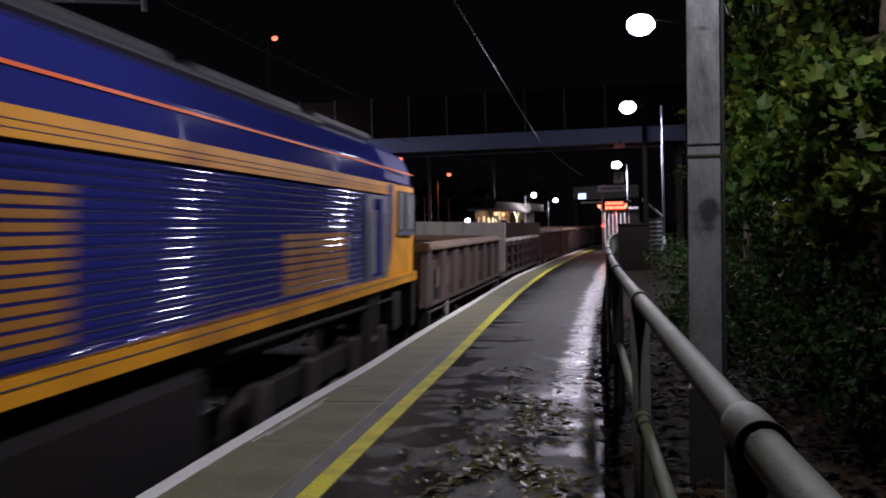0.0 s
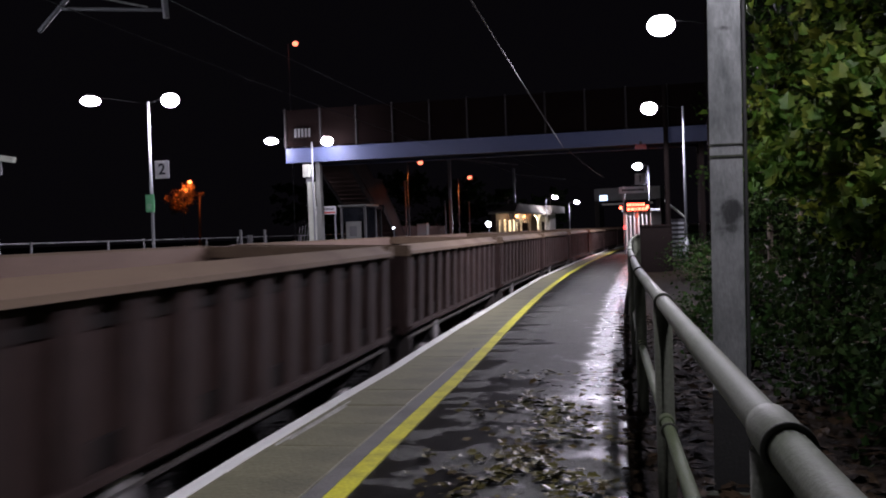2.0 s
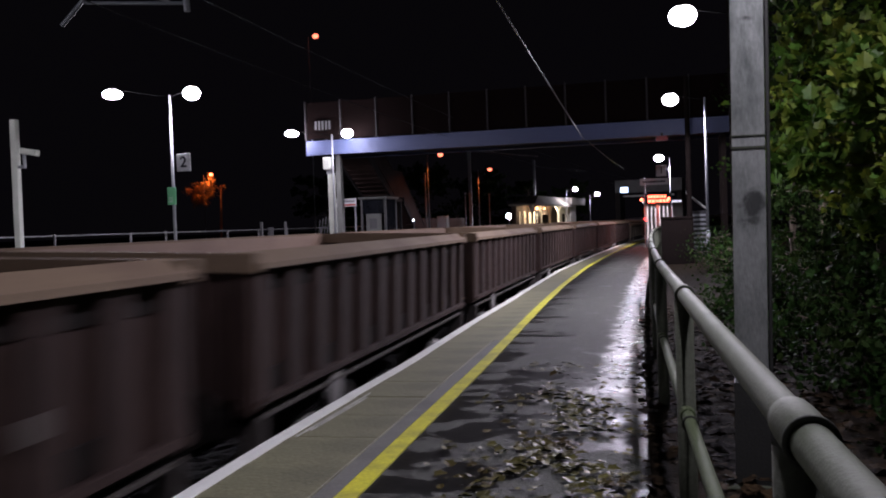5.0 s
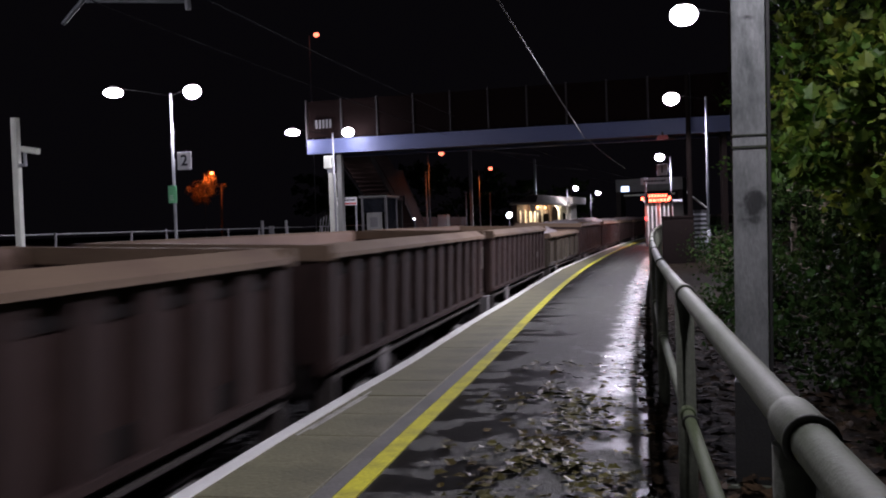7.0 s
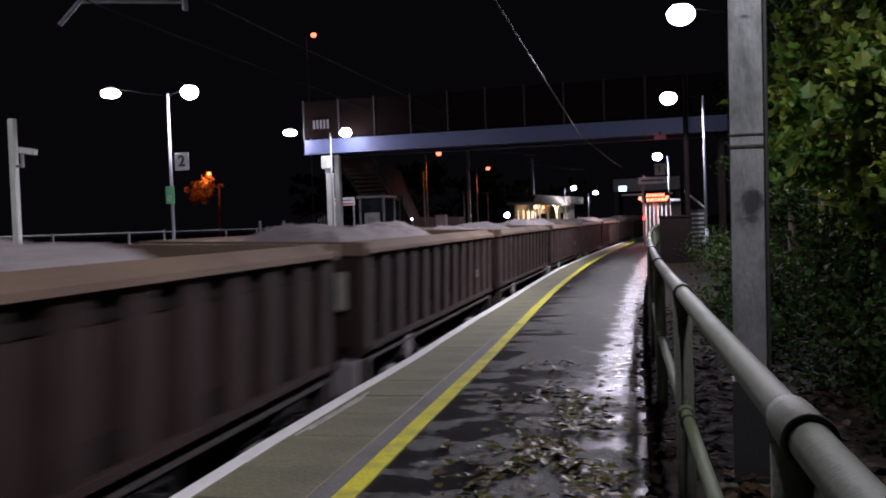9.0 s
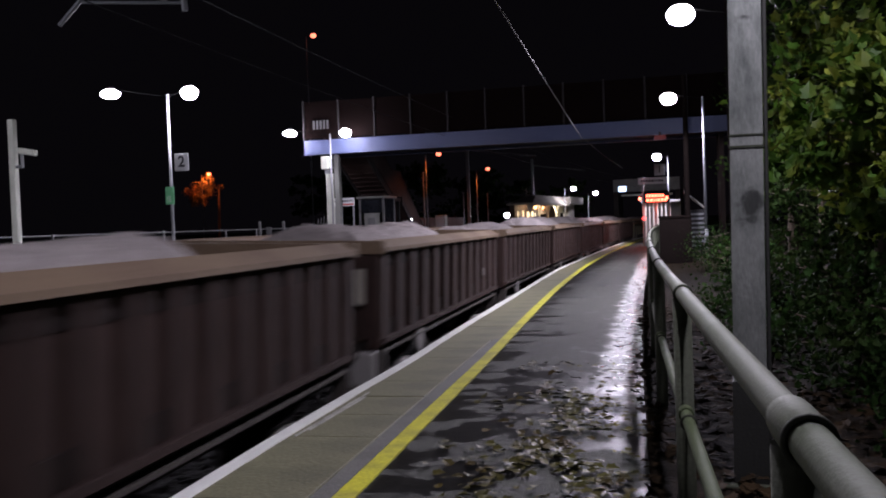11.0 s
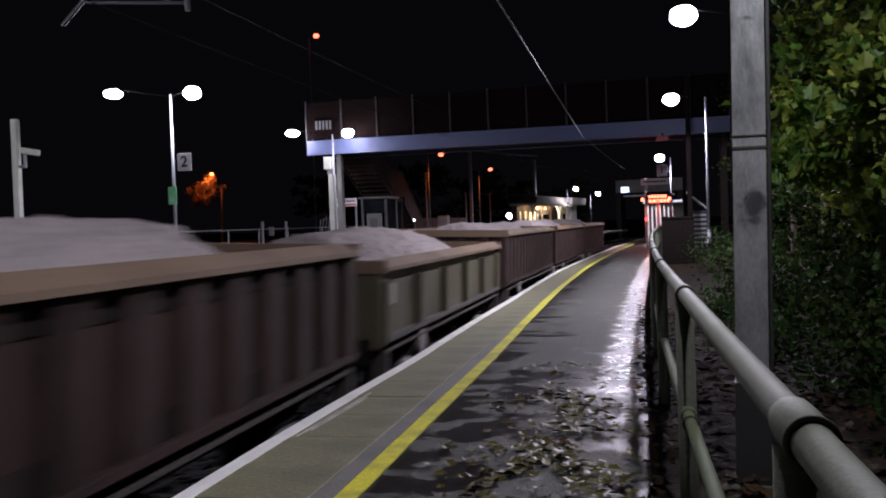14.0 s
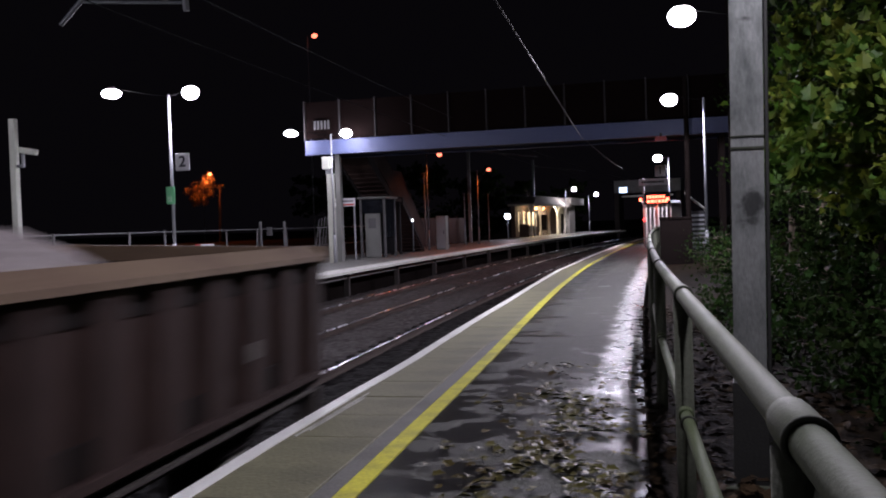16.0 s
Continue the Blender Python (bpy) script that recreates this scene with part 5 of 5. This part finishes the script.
    if load:
        part("stone_load", heap(length, load, top, rise, front=front, back=back), STONE, root, "heaped pale crushed stone")
    return root


def bulkhead_wagon(length):
    root = thing("bulkhead_wagon", "open wagon with low stanchioned sides and tall grey end bulkheads", "wagon", "stone train wagons")
    h = length / 2
    running_gear(root, length, two_axle=False)
    for sx in (-1, 1):
        for z in (1.1, 1.42, 1.72):
            part("side_rail", boxes((sx * 1.23 - .04, sx * 1.23 + .04, -h + .1, h - .1, z, z + .1)), BULK_DARK, root)
        part("side_plate", boxes((sx * 1.18 - .015, sx * 1.18 + .015, -h + .1, h - .1, 1.05, 1.86)), BULK_DARK, root)
        for k in range(8):
            y = -h + .2 + (length - .4) * k / 7
            part("stanchion", boxes((sx * 1.25 - .05, sx * 1.25 + .05, y - .06, y + .06, 1.0, 1.9)), BULK_DARK, root)
        part("top_tube", boxes((sx * 1.22 - .06, sx * 1.22 + .06, -h + .1, h - .1, 1.86, 1.95)), GREY_PLATE, root, "bright worn top edge")
    part("floor", boxes((-1.2, 1.2, -h, h, 1.0, 1.06)), RUST_INNER, root)
    part("front_bulkhead", boxes((-1.3, 1.3, -h - .02, -h + .1, 1.0, 2.42), bevel=.02), GREY_PLATE, root, "tall pale grey bulkhead")
    part("rear_bulkhead", boxes((-1.3, 1.3, h - .1, h + .02, 1.0, 2.42), bevel=.02), RUST, root, "tall dark red bulkhead")
    for k in range(5):
        x = -1.1 + k * .55
        part("bulkhead_rib", boxes((x - .05, x + .05, -h - .06, -h - .02, 1.05, 2.4)), GREY_PLATE, root)
    part("steel_beam", boxes((.35, .6, -h + .4, h - .6, 1.5, 1.82), bevel=.01), COPPER, root, "yellowish steel beam lying inside")
    part("bright_rail", boxes((-.35, -.2, -h + .4, h - 1, 1.62, 1.8), (.0, .12, -h + .4, h - 1, 1.62, 1.79)), RAIL_TOP, root, "bright steel rails lying inside")
    return root


def low_wagon(length):
    root = box_wagon("low_box_wagon", "brown open box wagon with broad bays carrying steel beams", length, 1.98, RUST_RED, 8, axles=False)
    part("steel_beam", boxes((-.5, -.2, -length / 2 + .5, length / 2 - 3, 1.5, 1.8), bevel=.01), COPPER, root, "yellowish steel beam lying inside")
    part("bright_rail", boxes((.15, .3, -length / 2 + .5, length / 2 - 2, 1.6, 1.84)), RAIL_TOP, root, "bright steel rail lying inside")
    part("faded_panel", boxes((1.222, 1.226, -length / 2 + .9, -length / 2 + 2.2, 1.25, 1.6)), PANEL, root, "faded pale patch")
    return root


def locomotive():
    """A blue and yellow diesel locomotive; its rear cab is at +y."""
    L = 21.3
    h = L / 2
    root = thing("diesel_locomotive", "blue diesel locomotive with yellow cabs, band and sole stripe", "locomotive")
    # body shell by its cross-section
    prof = [(1.27, 1.64), (1.27, 2.93), (1.24, 3.18), (1.12, 3.4), (.85, 3.56), (.45, 3.64), (0, 3.66)]
    prof = prof + [(-x, z) for x, z in prof[-2::-1]]

    def shell(y0, y1, pts, k0=1.0, k1=1.0):
        bm = bmesh.new()
        a = [bm.verts.new((x * k0, y0, z)) for x, z in pts]
        b = [bm.verts.new((x * k1, y1, z)) for x, z in pts]
        n = len(pts)
        for i in range(n):
            bm.faces.new((a[i], a[(i + 1) % n], b[(i + 1) % n], b[i]))
        bm.faces.new(a)
        bm.faces.new(b)
        return bm

    def slat(x, z, y0, y1):
        bm = bmesh.new()
        rows = [[bm.verts.new((x + .011 * math.cos(a), y, z + .026 * math.sin(a))) for a in [k * math.tau / 12 for k in range(12)]] for y in (y0, y1)]
        for k in range(12):
            bm.faces.new((rows[0][k], rows[0][(k + 1) % 12], rows[1][(k + 1) % 12], rows[1][k]))
        return bm

    body = part("body", shell(-h + 2.4, h - 2.3, prof), BLUE, root, "glossy dark blue body")
    for sx in (-1, 1):
        for k in range(16):
            z = 1.70 + k * .067
            part("grille_slat", slat(sx * 1.268, z + .025, -h + 3.7, h - 3.62), BLUE_SLAT, body, smooth=True)
        part("body_fold", rods(((sx * 1.262, -h + 2.4, 1.665), (sx * 1.262, h - 2.3, 1.665), .03), seg=20), BLUE_SLAT, body, "rounded lower fold of the body", True)
        band = part("yellow_band", boxes((sx * 1.28 - .02, sx * 1.28 + .02, -h + 2.4, h - 2.3, 2.78, 2.935)), YELLOW, root, "yellow band below the roof")
        part("band_line", boxes((sx * 1.301 - .003, sx * 1.301 + .003, -h + 2.4, h - 2.3, 2.824, 2.828), (sx * 1.301 - .003, sx * 1.301 + .003, -h + 2.4, h - 2.3, 2.866, 2.87)), BLUE, band)
        part("orange_stripe", boxes((sx * 1.25 - .008, sx * 1.25 + .008, -h + .4, h - .35, 3.13, 3.152)), ORANGE, root, "thin orange cantrail stripe")
        part("sole_stripe", boxes((sx * 1.29 - .02, sx * 1.29 + .02, -h + .2, h - .2, 1.5, 1.64)), YELLOW, root, "yellow sole stripe")
        part("sole_line", boxes((sx * 1.312 - .003, sx * 1.312 + .003, -h + .2, h - .2, 1.585, 1.595)), INK, root)
        # emblem blocks
        for y0, y1, z0, z1 in ((h - 5.0, h - 4.45, 1.72, 2.3), (h - 5.75, h - 5.2, 1.72, 2.3), (h - 6.5, h - 5.95, 1.72, 2.3)):
            for k in range(8):
                z = z0 + k * .0725
                part("emblem_bar", boxes((sx * 1.279 - .004, sx * 1.279 + .004, y0 - .08, y1 + .08, z, z + .052)), EMBLEM, root)
        for y0, y1 in ((h - 11.4, h - 10.1), (h - 13.0, h - 11.7), (h - 14.6, h - 13.3)):
            for k in range(13):
                z = 1.73 + k * .067
                part("emblem_bar", boxes((sx * 1.279 - .004, sx * 1.279 + .004, y0, y1, z, z + .045)), EMBLEM, root)
        for sy in (-1, 1):
            yb = sy * (h - 2.9)
            d = part("door_recess", boxes((sx * 1.275 - .02, sx * 1.275 + .02, yb - .62, yb + .62, 1.66, 2.75)), DOOR_GREY, root, "grey door recess")
            part("door", boxes((sx * 1.295 - .006, sx * 1.295 + .006, yb - .22, yb + .22, 1.7, 2.7)), BLUE, d, "blue cab door")
            for u in (-.34, .34):
                part("grab_rail", rods(((sx * 1.33, yb + u, 1.75), (sx * 1.33, yb + u, 2.55), .015), seg=8), POLE_WHITE, d)
    for sy in (-1, 1):
        cabp = [(1.27, 1.5), (1.27, 2.95), (-1.27, 2.95), (-1.27, 1.5)]
        y0, y1 = sy * (h - 2.3), sy * h
        c = part("cab", shell(y0, y1, cabp, 1.0, .95), YELLOW, root, "yellow driving cab")
        part("cab_roof", shell(y0, sy * (h - .12), [(x, z) for x, z in prof if z > 2.9], 1.0, .93), BLUE_DULL, c, "dull blue cab roof")
        for sx in (-1, 1):
            w = part("side_window", boxes((sx * 1.253 - .02, sx * 1.253 + .02, sy * (h - 1.45), sy * (h - .25), 2.26, 2.86), bevel=.015), GLASS, c, "dark cab side window")
            part("window_frame", boxes((sx * 1.262 - .02, sx * 1.262 + .02, sy * (h - .86), sy * (h - .79), 2.26, 2.86), (sx * 1.262 - .02, sx * 1.262 + .02, sy * (h - 1.5), sy * (h - .2), 2.21, 2.26)), DOOR_GREY, w)
            curve = [(2.32, 1.645), (2.16, 1.72), (2.0, 1.9), (1.9, 2.15), (1.87, 2.5), (1.87, 2.93), (2.32, 2.93)]
            bm = bmesh.new()
            inner, outer = ([bm.verts.new((sx * x, sy * (h - u), z)) for u, z in curve] for x in (1.25, 1.2735))
            bm.faces.new(inner)
            bm.faces.new(outer)
            for i in range(len(curve)):
                k = (i + 1) % len(curve)
                bm.faces.new((inner[i], inner[k], outer[k], outer[i]))
            part("blue_flank", bm, BLUE_DULL, c, "dark blue panel sweeping down to the cab")
            # pale strips on the glass stand for bright streaks of the cab interior
            for u in (1.3, .66, .4):
                part("window_streak", boxes((sx * 1.266 - .008, sx * 1.266 + .008, sy * (h - u) - .05, sy * (h - u) + .05, 2.3, 2.84)), POLE, w, "pale upright strip standing for a bright streak in the glass")
            part("roof_gutter", rods(((sx * 1.262, sy * (h - 2.3), 2.965), (sx * 1.205, sy * (h - .05), 2.965), .02), seg=16), BLUE_SLAT, c, "glossy gutter above the cab window", True)
            part("buffer", rods(((sx * .86, sy * h, 1.0), (sx * .86, sy * (h + .4), 1.0), .1), ((sx * .86, sy * (h + .4), 1.0), (sx * .86, sy * (h + .46), 1.0), .25), seg=16), UNDER, root)
        part("windscreen", boxes((-1.0, -.08, sy * h - .02, sy * h + .02, 2.2, 2.8), (.08, 1.0, sy * h - .02, sy * h + .02, 2.2, 2.8)), GLASS, c)
        part("buffer_beam", boxes((-1.25, 1.25, sy * (h - .15) - .15, sy * (h - .15) + .15, .75, 1.5), bevel=.02), UNDER, root)
        bogie(root, sy * (h - 4.4), (-1.8, 0, 1.8), (.52, .92), 1.05)
        for sx in (-1, 1):
            for k in (-2.4, -.9, .9, 2.4):
                part("spring", rods(((sx * 1.12, sy * (h - 4.4) + k, .5), (sx * 1.12, sy * (h - 4.4) + k, .95), .1), seg=12), WHEEL, root)
            part("sand_box", boxes((sx * 1.1 - .12, sx * 1.1 + .12, sy * (h - 1.3) - .3, sy * (h - 1.3) + .3, .8, 1.4), bevel=.04), UNDER, root)
            part("step_ladder", boxes((sx * 1.2 - .06, sx * 1.2 + .06, sy * (h - 2.9) - .2, sy * (h - 2.9) + .2, .5, .55), (sx * 1.2 - .06, sx * 1.2 + .06, sy * (h - 2.9) - .2, sy * (h - 2.9) + .2, .85, .9), (sx * 1.2 - .06, sx * 1.2 + .06, sy * (h - 2.9) - .22, sy * (h - 2.9) - .19, .5, 1.5), (sx * 1.2 - .06, sx * 1.2 + .06, sy * (h - 2.9) + .19, sy * (h - 2.9) + .22, .5, 1.5)), SILL_LIGHT, root, "grey cab steps")
            part("air_pipe", rods(((sx * 1.2, sy * 3.0, 1.36), (sx * 1.2, sy * (h - 1.5), 1.30), .025), seg=8), UNDER, root, "dark air pipe")
    for k in range(5):
        y = -h + 4 + k * 3.3
        part("roof_panel", boxes((-.8, .8, y, y + 2.8, 3.6, 3.70), bevel=.03), ROOF_GREY, root, "grey roof panel")
    for sx in (-1, 1):
        part("roof_shoulder", boxes((sx * .9 - .12, sx * .9 + .12, -h + 3, h - 4.5, 3.46, 3.56), bevel=.04), ROOF_GREY, root, "grimy grey roof shoulder")
    part("fuel_tank", boxes((-1.2, 1.2, -2.6, 2.6, .45, 1.35), bevel=.12), UNDER, root, "black fuel tank")
    part("underframe", boxes((-1.0, 1.0, -h + .3, h - .3, 1.2, 1.52)), UNDER, root)
    return root


V0, ACC = 16.91, .1303


def travelled(t):
    return V0 * t + ACC * t * t / 2


def train_pose(s):
    return at(NEAR_TRACK, s, RAIL_Z, 0, CANT)


TRAIN = []
PITCH, BODY = 9.27, 8.25


def make_train():
    loco = locomotive()
    TRAIN.append((loco, 14.6 - 21.3 / 2))
    TRAIN.append((low_wagon(9.9), 25.1 - 9.9 / 2))
    TRAIN.append((bulkhead_wagon(10.2), 36.15 - 10.2 / 2))
    top = 2.06
    empty = box_wagon("box_wagon", "empty rust-brown ribbed box wagon", BODY, top, RUST, 13)
    plated = box_wagon("box_wagon", "empty rust-brown ribbed box wagon with pale corner plate", BODY, top, RUST, 13, plated=True)
    part_full = box_wagon("box_wagon", "rust-brown ribbed box wagon part-filled with pale stone", BODY, top, RUST, 13, 4, rise=.18, back=.35)
    full = box_wagon("box_wagon", "rust-brown ribbed box wagon heaped with pale stone", BODY, top, RUST, 13, 1, rise=.25, back=1.4, plated=True)
    full_b = box_wagon("box_wagon", "rust-brown close-ribbed box wagon heaped with pale stone", BODY, top, RUST, 17, 8, rise=.25, back=1.2)
    plain = box_wagon("smooth_sided_wagon", "pale grey-green smooth-sided wagon heaped with stone", BODY, 1.84, OLIVE, 6, 3, True, rise=.42, back=1.1)
    plain_b = box_wagon("smooth_sided_wagon", "dirty brown-grey smooth-sided wagon filled with stone", BODY, 1.84, BROWN_GREY, 6, 6, True, rise=.2, back=.5)
    tall = box_wagon("box_wagon", "rust-brown ribbed box wagon with a tall mound of pale stone", BODY, top, RUST, 13, 5, rise=.34, back=.4)
    order = {6: plated, 12: plated, 13: plain_b, 14: part_full, 15: full, 16: part_full, 19: full, 20: part_full, 21: tall, 22: tall, 24: tall, 25: plain, 28: full}
    used = set()
    for n in range(1, 29):
        kind = order.get(n, empty if n <= 12 else full if n % 2 else full_b)
        rear = 35.96 + PITCH * n - (.3 if n == 28 else 0)
        if kind in used:
            ob = copy_thing(kind, train_pose(rear))
        else:
            ob = kind
            used.add(kind)
        TRAIN.append((ob, rear - BODY / 2))


make_train()
edge_slabs()


def motions():
    for ob, s0 in TRAIN:
        walk(ob, [(k * .5, train_pose(s0 - travelled(k * .5))) for k in range(33)])


motions()
